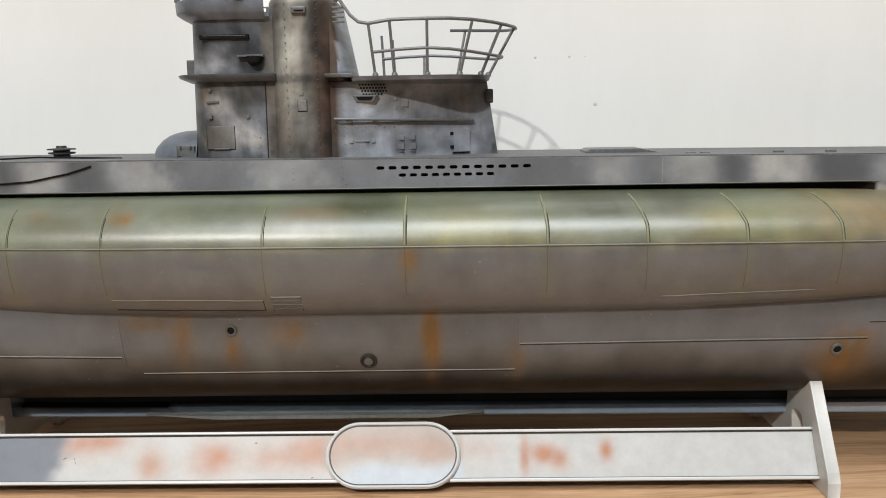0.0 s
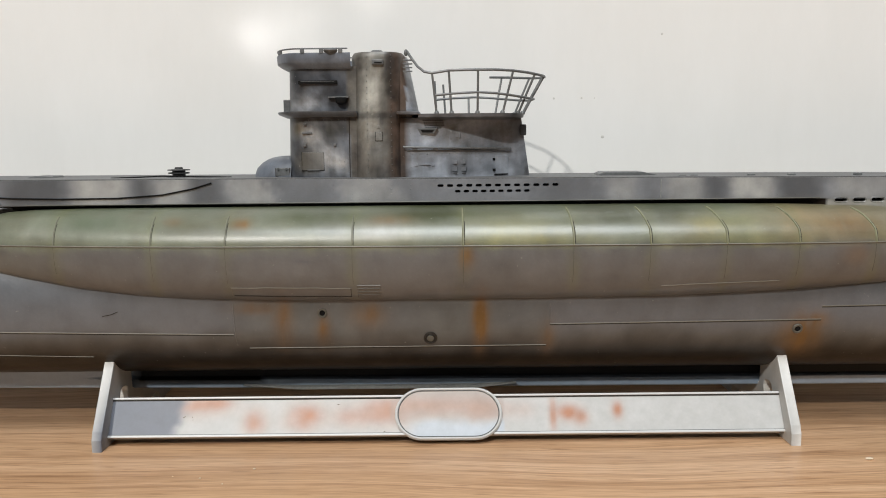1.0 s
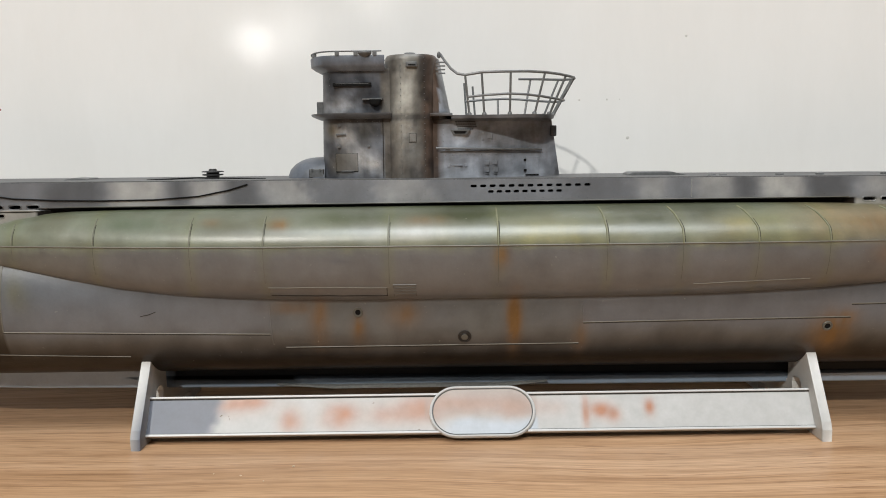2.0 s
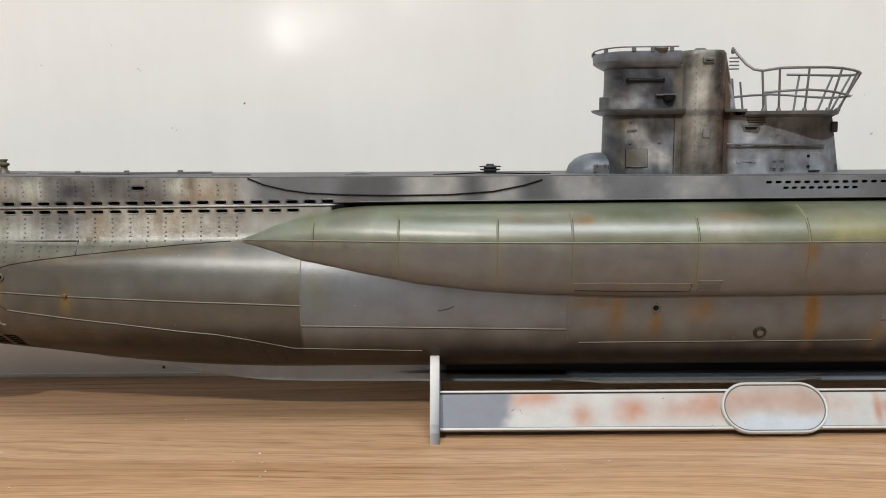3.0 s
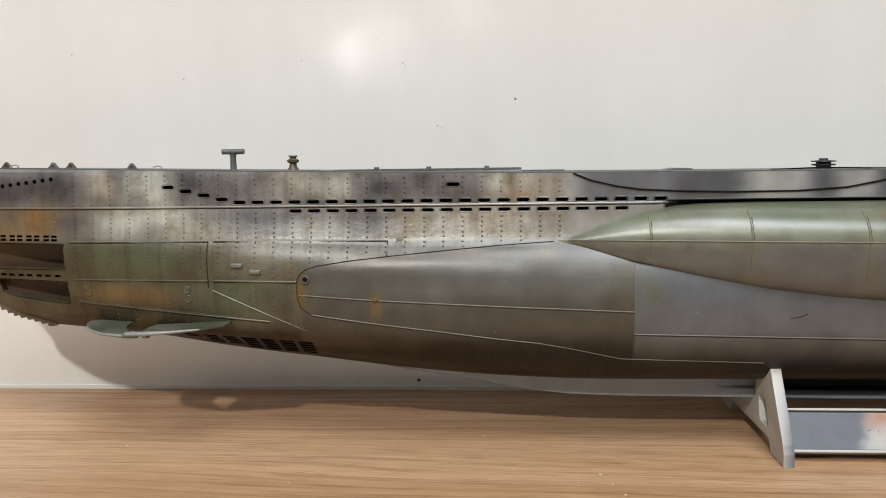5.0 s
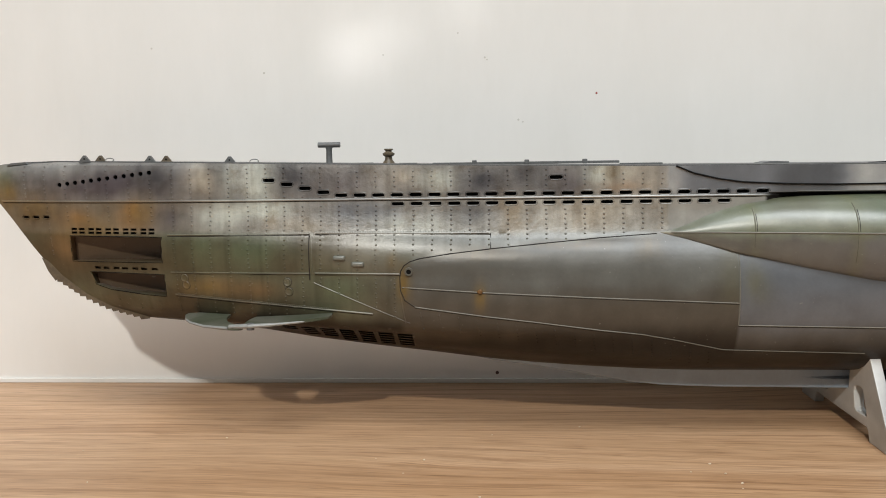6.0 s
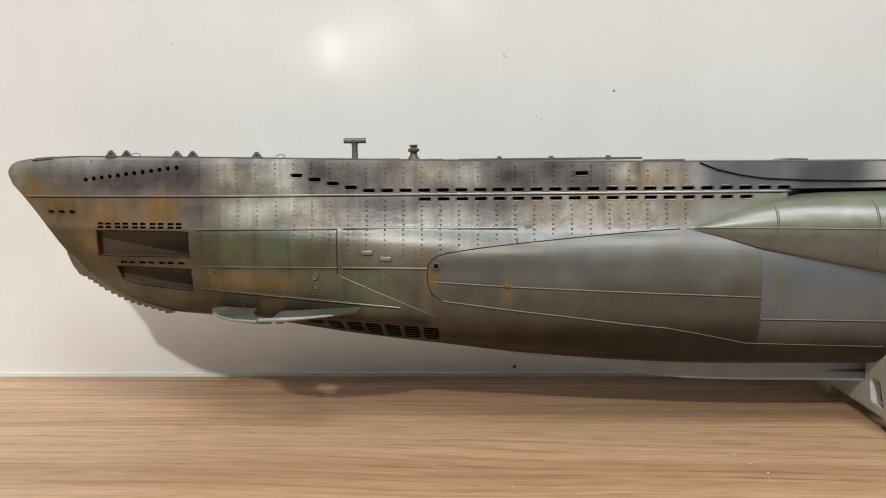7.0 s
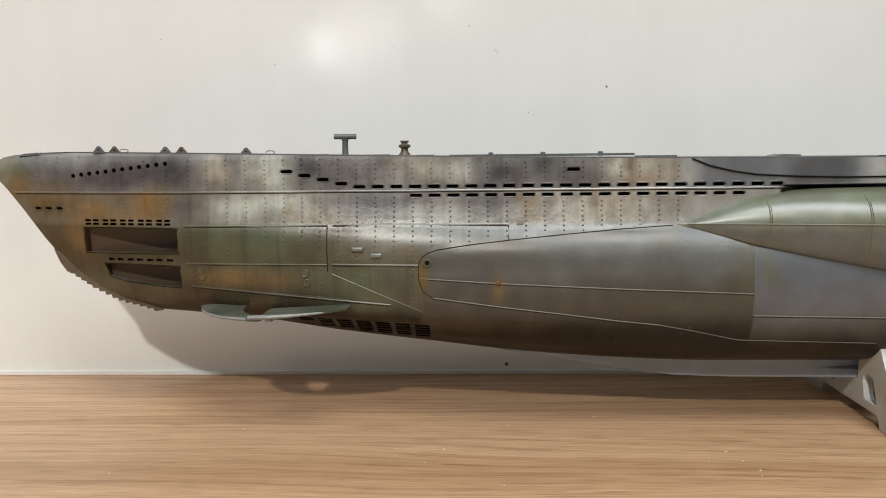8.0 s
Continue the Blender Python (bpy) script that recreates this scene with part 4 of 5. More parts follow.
for pts, mat in (([(-337.6, 77.0), (-337.6, 60.5)], WELD_DARK), ([(-270, 77.5), (-270, 72.4)], WELD_DARK), ([(-336, 59.5), (-300, 44.5)], WELD_GREY), ([(-303.5, 58), (-301.5, 44.5)], WELD_GREY),
                 ([(-302.5, 58.2), (-272.6, 56.5), (-182.4, 52.7)], WELD_PALE), ([(-298, 51), (-272.6, 47.7), (-251.5, 45.3), (-230.4, 42.6), (-215.6, 41.0), (-203, 38.6), (-186.2, 34.8)], WELD_PALE),
                 ([(-186.2, 34.8), (-136, 33.2)], WELD_PALE), ([(-182.1, 44.6), (-80.2, 42.4)], WELD_PALE), ([(-182, 70), (-182.3, 44.6)], WELD_PALE), ([(-74.8, 36.6), (38.5, 36.8)], WELD_PALE),
                 ([(39.8, 45.6), (142, 46.4)], WELD_PALE), ([(39.6, 53.5), (39.6, 45.6)], WELD_GREY), ([(-79.8, 54.5), (-79.4, 38)], WELD_GREY), ([(142, 51.5), (185, 52)], WELD_PALE),
                 ([(-210, 77.0), (-231, 75.7), (-252, 73.9), (-270, 72.2), (-285, 70.5), (-296, 68.8), (-299.5, 67.7), (-301.8, 66.2), (-303.0, 64.2), (-303.4, 62.0), (-303.2, 57), (-301.6, 53.4), (-298, 51)], WELD_DARK)):
    hull_line("weld_seam", pts, 0.22 if mat is WELD_DARK else 0.24, mat, 0.05 if mat is WELD_DARK else -0.06)
    if mat is WELD_PALE:
        # dark line along the lower edge of each pale weld
        hull_line("seam_wash", [(x, z - 0.36) for x, z in pts], 0.2, WELD_DARK, -0.1)
hull_line("scratch", [(-129.2, 50.3), (-126, 50.9), (-123.2, 52.0)], 0.16, WELD_DARK, 0.0, "short dark scratch")
part("weld_seam", tube([saddle_point(x, 2, 0.02) for x in np.arange(-205, 246, 3.0)], 0.30, 6), WELD_PALE, tank, "pale weld along the widest line", True)
for bx in BEAMS:
    lean = 5 * smooth01(20, 100, bx)
    part("weld_seam", tube([saddle_point(bx - lean * max(0, a - 25) / 60, a, 0.0) for a in range(2, 74 if bx > 0 else 58, 4)], 0.42 if bx > 0 else 0.28, 6), WELD_STRAW if bx > 0 else WELD_OLIVE, tank, "", True)
    if bx < 20 or bx > 40:
        # dark stain abaft each rib, with the rib's shade drawn into it
        part("seam_wash", tube([saddle_point(bx + 0.55 - lean * max(0, a - 25) / 60, a, -0.12) for a in range(4, 42, 4)], 0.17, 5), WELD_DARK, tank, "", True)
    part("weld_seam", tube([saddle_point(bx, a, -0.12) for a in range(-40, 2, 4)], 0.18, 6), WELD_GREY, tank, "", True)


def on_tank(x, z, off=0.0):
    a = min(range(-90, 60), key=lambda q: abs(saddle_point(x, q)[2] - z))
    return saddle_point(x, a, off)


for pts in ([(-78.5, 58.6), (-78.5, 61.8), (-34.5, 61.2)], [(79.7, 61.0), (123, 62.4)]):
    part("panel_edge", tube(line_on(on_tank, pts), 0.22, 5), WELD_PALE, tank, "", True)
part("panel_edge", tube(line_on(on_tank, [(-78, 58.4), (-34.5, 57.7), (-34.5, 61.2)]), 0.22, 5), WELD_DARK, tank, "", True)
for k in range(4):
    part("grille_bar", tube(line_on(on_tank, [(-32, 62.2 - 1.25 * k), (-23.6, 62.2 - 1.25 * k)]), 0.26, 5), WELD_GREY, tank, "", True)
part("panel_edge", tube(line_on(on_tank, [(-32, 57.6), (-32, 62.3)]) + line_on(on_tank, [(-23.6, 62.3), (-23.6, 57.6)]), 0.26, 5), WELD_GREY, tank, "", True)

# slot frames
for cx, cz, w, h in RIMS:
    ring = [skin(x, z, -0.05) for x, z in stadium(cx, cz, w + 0.7, h + 0.7, 5)]
    frame_ring = part("slot_frame", tube(ring, 0.17, 5, close=True), PAINT, hull, "", True)
    lay_paint(frame_ring, lambda x, y, z: tuple(0.55 * q for q in hull_colour(x, -breadth(x, z), z)[:3]))
for rect in ([(-437.6, 66.1), (-396.9, 66.3), (-396.5, 76.3), (-437.0, 76.5)], [(-430.2, 62.0), (-428.6, 56.6), (-421.8, 54.6), (-407.0, 53.1), (-397.1, 52.6), (-396.8, 61.5)]):
    ring = line_on(lambda x, z: skin(x, z, -0.1), rect + rect[:1])[:-1]
    part("doorway_frame", tube(ring, 0.22, 5, close=True), DARK, hull, "", True)

# rivets
RIVET_V, RIVET_F = [], []
PAINTED_RIVETS = ([], [])


def rivet(x, z, r=0.26, off=0.0, bare=True):
    """A six-sided dome on the port skin."""
    rv, rf = (RIVET_V, RIVET_F) if bare else PAINTED_RIVETS
    b = breadth(x, z) + off
    base = len(rv)
    for rr, out in ((r, -0.05), (0.75 * r, 0.45 * r)):
        rv.extend([(x + rr * math.cos(q), -b - out, z + rr * math.sin(q)) for q in np.arange(6) * math.pi / 3])
    rv.append((x, -b - 0.62 * r, z))
    for k in range(6):
        a, n = base + k, base + (k + 1) % 6
        rf.extend([(a, n, n + 6, a + 6), (a + 6, n + 6, base + 12)])


columns = [-455.5 + 9.15 * k for k in range(7)] + [-391.6 + 7.55 * k for k in range(5)] + [-354.2 + 6.97 * k for k in range(22)]
for col in columns:
    for z in np.arange(47, 104.5, 1.78):
        tank_edge = np.interp(col, TANK_EDGE_X, TANK_EDGE_Z)
        in_tank = col > -303 and z < tank_edge + 0.8
        in_door = -438.5 < col < -395.5 and 51.5 < z < 81
        if in_tank or in_door or z > deck_z(col) - 1.2 or z < keel_line(col) + 4 or abs(z - 90.3) < 1.2 or (z < 60 and col > -336 and z < 59.5 - (col + 336) * 0.42) or col < np.interp(z, STEM_Z, STEM_X) + 6:
            continue
        if abs(z - 96.7 - 0.40 * (col + 439.4) / 3.52) < 1.6 and -441 < col < -398:
            continue
        if any(abs(col - cx) < w / 2 + 0.5 and abs(z - cz) < h / 2 + 0.8 for cx, cz, w, h in RIMS):
            continue
        rivet(col + 0.12 * math.sin(2.3 * z + col), z + 0.12 * math.sin(5 * z + col), 0.50 if -330 < col and 76 < z < 90 else 0.42, 0.0, z < 77 or col < -380)
for x in np.arange(-455, -205, 2.3):
    rivet(x, deck_z(x) - 1.0, 0.2)
for x in np.arange(-100, 140, 3.4):
    rivet(x, 92.9 + 0.2 * math.sin(x), 0.2)
for x in np.arange(-57, -12, 7.4):
    for z in (94.8, 96.6, 98.2):
        if not (-4 < x < 46 and 94 < z < 99):
            rivet(x, z, 0.22)
for x in np.arange(-296, -190, 7.0):
    for k in range(5):
        z = float(np.interp(x, [-298, -251, -215, -186], [49, 43, 38.5, 32.5])) - 1.6 * k
        if z > keel_line(x) + 5:
            rivet(x + 0.25 * k, z, 0.34)
for x in (-62.0, -60.0, 12.6, 14.4):
    for z in np.arange(39, 54, 1.5):
        rivet(x, z, 0.22)
for x in np.arange(-392, -330, 0.9):
    rivet(x, float(np.interp(x, [-393, -355, -314], [53.6, 51.0, 48.0])) + 0.5, 0.34, 0.1)
for bx in np.arange(-334.5, -271, 0.95):
    rivet(bx, 78.15, 0.42, 0.1)
bare_rivets = link_mesh("rivets", RIVET_V, RIVET_F, PAINT, hull, "rows of tiny raised rivets with rubbed edges", True)
lay_paint(bare_rivets, lambda x, y, z: tuple(0.9 * q for q in hull_colour(x, -breadth(x, z), z)[:3]))
tagged(bare_rivets, kind="stuff")
painted_rivets = link_mesh("rivets", PAINTED_RIVETS[0], PAINTED_RIVETS[1], PAINT, hull, "rows of tiny raised rivets darkened with wash", True)
lay_paint(painted_rivets, lambda x, y, z: tuple(0.55 * q for q in hull_colour(x, -breadth(x, z), z)[:3]))
tagged(painted_rivets, kind="stuff")


def on_skin(bm_maker, x, z, off=0.0):
    """Turns a piece built round the z axis so that it sits on the port skin."""
    ax, ay, az = skin(x, z, off)
    dx = (skin(x + 1, z)[1] - skin(x - 1, z)[1]) / 2
    dz = (skin(x, z + 1)[1] - skin(x, z - 1)[1]) / 2
    n = Vector((dx, -1, dz)).normalized()
    bm = bm_maker()
    bm.transform(Matrix.Translation((ax, ay, az)) @ n.to_track_quat("Z", "Y").to_matrix().to_4x4())
    return bm


def porthole(x, z, r, name="drain_port"):
    ob = part(name, on_skin(lambda: lathe([(r, -0.4), (r, 0.35), (r * 0.92, 0.5), (r * 0.62, 0.5), (r * 0.58, 0.15)], 0, 0, 18), x, z), WELD_GREY, hull, "round drain port with a raised ring", True)
    part("opening", on_skin(lambda: lathe([(r * 0.6, 0.1), (r * 0.5, 0.22)], 0, 0, 14), x, z), DARK, ob)


porthole(-46.2, 50.8, 1.9)
porthole(-300.0, 64.0, 1.6)
porthole(133.6, 42.7, 2.0)
ring = part("inspection_cover", on_skin(lambda: lathe([(2.6, -0.4), (2.6, 0.3), (2.1, 0.55), (1.8, 0.3), (1.7, 0.3), (1.4, 0.6)], 0, 0, 22), -5.6, 40.4), RIVET, hull, "round inspection cover with a dark edge", True)
part("cover_disc", on_skin(lambda: lathe([(1.35, 0.3), (1.3, 0.75), (1.0, 0.85)], 0, 0, 18), -5.6, 40.4), WELD_GREY, ring, "", True)
part("rusty_bolt", on_skin(lambda: lathe([(1.0, -0.3), (1.0, 0.5), (0.6, 0.9)], 0, 0, 8), -274, 56.8), RUSTY, hull, "rust-brown bolt", True)
for bx, bz in ((-326, 68.9), (-319, 66.6)):
    cover = part("vent_cover", on_skin(lambda: box(-2.3, 2.3, -0.9, 0.9, -0.9, 0.9, 0.7, None, 3), bx, bz), PAINT, hull, "small rounded vent cover", True)
    lay_paint(cover, lambda x, y, z: (0.15, 0.155, 0.135))
for bx, bz in ((-388.4, 60.4), (-387.9, 57.6), (-346.4, 59.6), (-345.9, 56.0)):
    boss = part("rivet_boss", on_skin(lambda: lathe([(1.6, -0.3), (1.6, 0.12), (1.4, 0.26), (1.15, 0.2), (0.9, 0.08), (0.5, 0.1)], 0, 0, 16), bx, bz), PAINT, hull, "", True)
    lay_paint(boss, lambda x, y, z: tuple(1.05 * q for q in hull_colour(x, -breadth(x, z), z)[:3]))
    part("boss_wash", on_skin(lambda: lathe([(1.8, -0.3), (1.76, 0.03)], 0, 0, 16), bx, bz), WELD_DARK, boss)

# bow hydroplane and its guard
def vane(name, outline, z_at, thick, label):
    fine_line = []
    for i in range(len(outline)):
        a, b, c, d = (Vector(outline[(i + k) % len(outline)]) for k in (-1, 0, 1, 2))
        fine_line += [0.5 * (2 * b + (c - a) * u + (2 * a - 5 * b + 4 * c - d) * u * u + (3 * b - a - 3 * c + d) * u ** 3) for u in (0, 0.25, 0.5, 0.75)]
    bm = prism(fine_line, 0, thick, "z", 0.25)
    for v in bm.verts:
        v.co.z += z_at(v.co.x, v.co.y)
    bmesh.ops.triangulate(bm, faces=bm.faces)
    ob = part(name, bm, FIN, sub, label)
    lay_paint(ob, lambda x, y, z: blend((0.120, 0.118, 0.095), (0.060, 0.068, 0.044), min(1.0, max(0.0, 2.4 * cloud(x, y, 8, 15) - 0.6))))
    return ob


plane = vane("bow_hydroplane", [(-358, -12), (-352, -12), (-336, -13), (-330.5, -20), (-329.5, -31), (-340, -34.5), (-357, -36), (-360.5, -33), (-361, -20)], lambda x, y: 44.3 + 0.08 * (x + 358) - 0.02 * y, 1.0, "leaf-shaped green-grey bow hydroplane")
guard = vane("hydroplane_guard", [(-387, -12), (-388, -17), (-384, -24), (-377, -30), (-366, -34.5), (-361, -34.8), (-361.5, -31.5), (-367, -28), (-371, -20), (-372, -12)], lambda x, y: 45.4 + 0.07 * (y + 12), 0.9, "curved hydroplane guard")
part("hinge", tube([(-365.5, -34.0, 45.0), (-358, -35.4, 45.5)], 0.85, 8), PALE_GREY, plane, "grey hinge pin", True)
part("spar", tube([(-358, -35.6, 45.5), (-350, -35.6, 46.0), (-340, -34.4, 46.7), (-331.5, -31.8, 47.3)], 0.85, 8, tip=0.3), PALE_GREY, plane, "pale tapering spar along the leading edge", True)
part("guard_edge", tube([(-386.5, -20.5, 45.3), (-383, -25.5, 45.0), (-376, -31, 44.6), (-366, -34.4, 44.5)], 0.4, 7, tip=0.6), PALE_GREY, guard, "pale rubbed edge", True)
part("spindle", lathe([(1.4, 44.0), (1.6, 45.2), (1.4, 46.4)], -357.5, -34.6, 12), GREY, plane, "", True)

# deck fittings
tee = part("hydrophone_mast", lathe([(1.5, 103.2), (1.25, 104.5), (1.15, 109.0), (1.6, 110.2)], -333.0, -2, 14), GREY, sub, "grey T-shaped hydrophone", True)
part("crossbar", tube([(-337.3, -2, 110.9), (-328.6, -2, 110.9)], 1.05, 12), GREY, tee, "", True)
caps = part("capstan", lathe([(2.9, 102.6), (2.7, 103.2), (1.5, 104.8), (1.35, 106.0), (2.3, 106.6), (2.4, 107.3), (1.3, 107.9), (1.2, 108.3), (1.75, 108.6), (1.7, 109.1)], -309.8, 0, 18), BROWN, sub, "worn brown capstan", True)
for x0, x1, z, y in ((-292, -221, 102.9, -7), (-355, -339, 103.7, -8), (-221, -205, 101.9, -8), (-326, -315, 103.3, -6), (-305, -298, 103.0, -6)):
    part("deck_rail", box(x0, x1, y - 0.5, y + 0.5, z - 0.4, z + 0.55, 0.15), GREY, sub, "long thin deck rail")
for x in (-276, -256, -234):
    part("rail_clip", box(x - 0.9, x + 0.9, -8, -6, 102.4, 104.2, 0.3), GREY, sub)
for x, y in ((-429.7, -5.5), (-424.9, -2), (-402.2, -8.5), (-397.4, -4), (-370.2, -10)):
    z = deck_z(x)
    tri = [(x - 2.4, z - 0.2), (x + 2.4, z - 0.2), (x + 2.2, z + 0.5), (x + 0.45, z + 2.7), (x - 0.45, z + 2.7), (x - 2.2, z + 0.5)]
    cleat = part("lug", prism(tri, y - 0.5, y + 0.5, bevel=0.2), BROWN if x in (-424.9, -397.4) else GREY, sub, "triangular lifting lug")
    part("hole", tube([(x, y - 0.56, z + 1.3), (x, y + 0.56, z + 1.3)], 0.35, 8), DARK, cleat)
for x in (-419.5, -361.8):
    z = deck_z(x) + 0.9
    part("shackle", tube([(x + 1.7 * math.cos(a), -6 + 0.3 * math.sin(a), z + 0.75 * math.sin(a)) for a in np.linspace(0, 2 * math.pi, 15)[:-1]], 0.22, 5, close=True), PALE_GREY, sub, "thin wire shackle", True)
buoy = part("deck_valve", lathe([(3.0, 100.6), (2.6, 101.8), (2.6, 102.4), (4.2, 102.6), (4.2, 103.1), (2.6, 103.2), (2.6, 103.8), (4.5, 103.9), (4.4, 104.3), (1.7, 104.5), (1.5, 105.2)], -107.8, 0, 18), BLACKENED, sub, "dark stacked-disc deck fitting", True)
part("deck_hatch", prism([(-168, 100.9), (-156.5, 100.9), (-157.2, 102.2), (-164, 102.4), (-167, 101.8)], -5, 5, bevel=0.2), GREY, sub, "low grey deck hatch")
part("deck_hatch", prism([(62, 99.6), (90, 99.6), (84, 100.6), (80, 101.6), (64, 101.6), (62.4, 101.0)], -6, 6, bevel=0.3), GREY, sub, "low grey deck hatch")
for x in (94, 98.5, 121, 137, 163):
    part("deck_cleat", box(x - 1.4, x + 1.4, -13, -11, 99.2, 100.6, 0.3), GREY, sub)
part("nose_plate", prism([(-464, 104.4), (-455, 104.9), (-456, 105.9), (-462, 105.5)], -2, 2, bevel=0.2), GREY, sub)
sag = [(-203, 101.2), (-196.7, 98.6), (-188, 96.5), (-179.3, 95.2), (-164, 94.4), (-146.6, 94.0), (-124.9, 94.1), (-107.6, 95.2), (-96, 97.4), (-88.6, 99.6)]
part("jumper_cable", tube(line_on(lambda x, z: skin(x, z, 0.25), sag), 0.32, 6), CABLE, sub, "thin black cable drooping along the hull side", True)
part("jumper_cable", tube([(-131, -12, 101.4), (-112, -8, 101.9), (-84, -10, 101.3)], 0.3, 6), CABLE, sub, "thin black cable lying on the deck", True)
for x in (83.0,):
    part("casing_joint", tube([skin(x, 92.2, 0.02), skin(x, 99.4, 0.02)], 0.2, 5), PALE_GREY, sub)
part("casing_lip", tube([skin(x, STEP_Z + 0.25, -0.1) for x in np.arange(-160, 145, 4.0)], 0.22, 5), WELD_GREY, hull, "", True)


# ---- conning tower ----
def loft(levels, n=44, cap=True):
    """A closed body: levels of (z, outline maker)."""
    bm = bmesh.new()
    rings = [[bm.verts.new((x, y, z)) for x, y in outline] for z, outline in levels]
    m = len(rings[0])
    for a, b in zip(rings, rings[1:]):
        for k in range(m):
            bm.faces.new((a[k], a[(k + 1) % m], b[(k + 1) % m], b[k]))
    if cap:
        bm.faces.new(rings[0][::-1])
        bm.faces.new(rings[-1])
    return bm


def round_front(x0, x1, half, n=26, squash=0.62):
    """A plan outline with a round nose at x0 and a square back at x1."""
    r = half * squash
    nose = [(x0 + r - r * math.cos(a), -half * math.sin(a)) for a in np.linspace(math.pi / 2, -math.pi / 2, n)]
    return [(x1, -half)] + [((x1 * (20 - k) + (x0 + r) * k) / 20, -half) for k in range(1, 20)] + nose + [((x1 * k + (x0 + r) * (20 - k)) / 20, half) for k in range(1, 20)] + [(x1, half)]


def round_back(x0, x1, half, n=26, squash=1.0):
    return [(-x, y) for x, y in round_front(-x1, -x0, half, n, squash)][::-1]


def taper_back(x0, x1, half, n=30):
    """A plan outline that narrows in a long curve to its round stern."""
    side = [(x0 + (x1 - x0) * u, -half * max(0.0, 1 - max(0.0, (u - 0.17) / 0.83) ** 1.3)) for u in 1 - (1 - np.linspace(0, 1, n)) ** 1.6]
    return side + [(x, -y) for x, y in side[-2::-1]]


def after_y(x, z):
    """The port side of the tower's after body."""
    u = (x + 18) / (53.2 - 0.145 * (z - 99))
    return -14.2 * max(0.0, 1 - max(0.0, (u - 0.17) / 0.83) ** 1.3)


def oval(x0, x1, half, n=56, power=2.6):
    cx, rx = (x0 + x1) / 2, (x1 - x0) / 2
    out = []
    for a in np.linspace(0, 2 * math.pi, n + 1)[:-1]:
        c, s = math.cos(a), math.sin(a)
        out.append((cx + rx * math.copysign(abs(c) ** (2 / power), c), half * math.copysign(abs(s) ** (2 / power), s)))
    return out


def fine(zs, make):
    return [(z, make(z)) for z in zs]


tower = part("conning_tower", loft(fine(np.linspace(99.2, 143.5, 38), lambda z: round_front(-62.0 + 0.022 * (z - 99), -28, 15.0)), 0), TOWER_PAINT, sub, "blotchy blue-grey conning tower", True)
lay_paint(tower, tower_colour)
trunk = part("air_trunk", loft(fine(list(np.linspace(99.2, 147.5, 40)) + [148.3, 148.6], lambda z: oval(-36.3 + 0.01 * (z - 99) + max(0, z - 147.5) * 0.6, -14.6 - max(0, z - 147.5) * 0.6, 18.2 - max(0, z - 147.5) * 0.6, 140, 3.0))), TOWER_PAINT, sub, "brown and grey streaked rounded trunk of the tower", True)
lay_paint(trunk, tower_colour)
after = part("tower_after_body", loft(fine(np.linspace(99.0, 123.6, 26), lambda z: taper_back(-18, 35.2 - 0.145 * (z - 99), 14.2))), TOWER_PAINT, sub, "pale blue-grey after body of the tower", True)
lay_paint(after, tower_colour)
gusset = part("tower_gusset", loft(fine(np.linspace(123.8, 147.6, 22), lambda z: round_back(-18, -9.2 - 0.20 * (z - 124), 14.0 - 0.03 * (z - 124), 12, 0.28))), TOWER_PAINT, sub, "tapered grey bulkhead behind the trunk", True)
lay_paint(gusset, tower_colour)
fair = bmesh.new()
frs = []
for k in range(9):
    u = k / 8
    x = -77.4 + 17 * u
    h, w = 9.8 * (1 - (1 - u) ** 3.2) ** 0.62 + 0.05, 9.8 * (1 - (1 - u) ** 2.8) ** 0.5 + 0.1
    frs.append([fair.verts.new((x, -w * math.cos(a), 99.6 + h * math.sin(a) ** 0.8)) for a in np.linspace(0.0, math.pi, 17)])
for a, b in zip(frs, frs[1:]):
    for k in range(16):
        fair.faces.new((a[k], b[k], b[k + 1], a[k + 1]))
fair.faces.new(frs[0])
fair.faces.new(frs[-1][::-1])
bmesh.ops.subdivide_edges(fair, edges=fair.edges, cuts=1, use_grid_fill=True)
fairing = part("tower_fairing", fair, TOWER_PAINT, sub, "low rounded fairing ahead of the tower", True)
lay_paint(fairing, lambda x, y, z: tuple((0.8 + 0.4 * cloud(x, z, 7, 21)) * q for q in (0.105, 0.116, 0.137)))
access = part("access_plate", box(-66.5, -61.0, -9.75, -9.0, 101.6, 104.6, 0.2), GREY, fairing)
part("plate_wash", box(-66.65, -60.7, -9.6, -9.0, 101.35, 104.65, 0.05), WELD_DARK, fairing)
for lx in (-65.4, -62.2):
    part("lug", box(lx - 0.3, lx + 0.3, -10.3, -9.7, 103.9, 104.9, 0.1), GREY, access)


def painted(ob, fn=tower_colour):
    lay_paint(ob, fn)
    return ob


def wash(parent, x0, x1, z0, z1, y):
    """A film of dark pin wash round a raised plate."""
    part("pin_wash", box(x0 - 0.14, x1 + 0.14, y, y + 0.6, z0 - 0.2, z1 + 0.1, 0.05), DARK, parent)


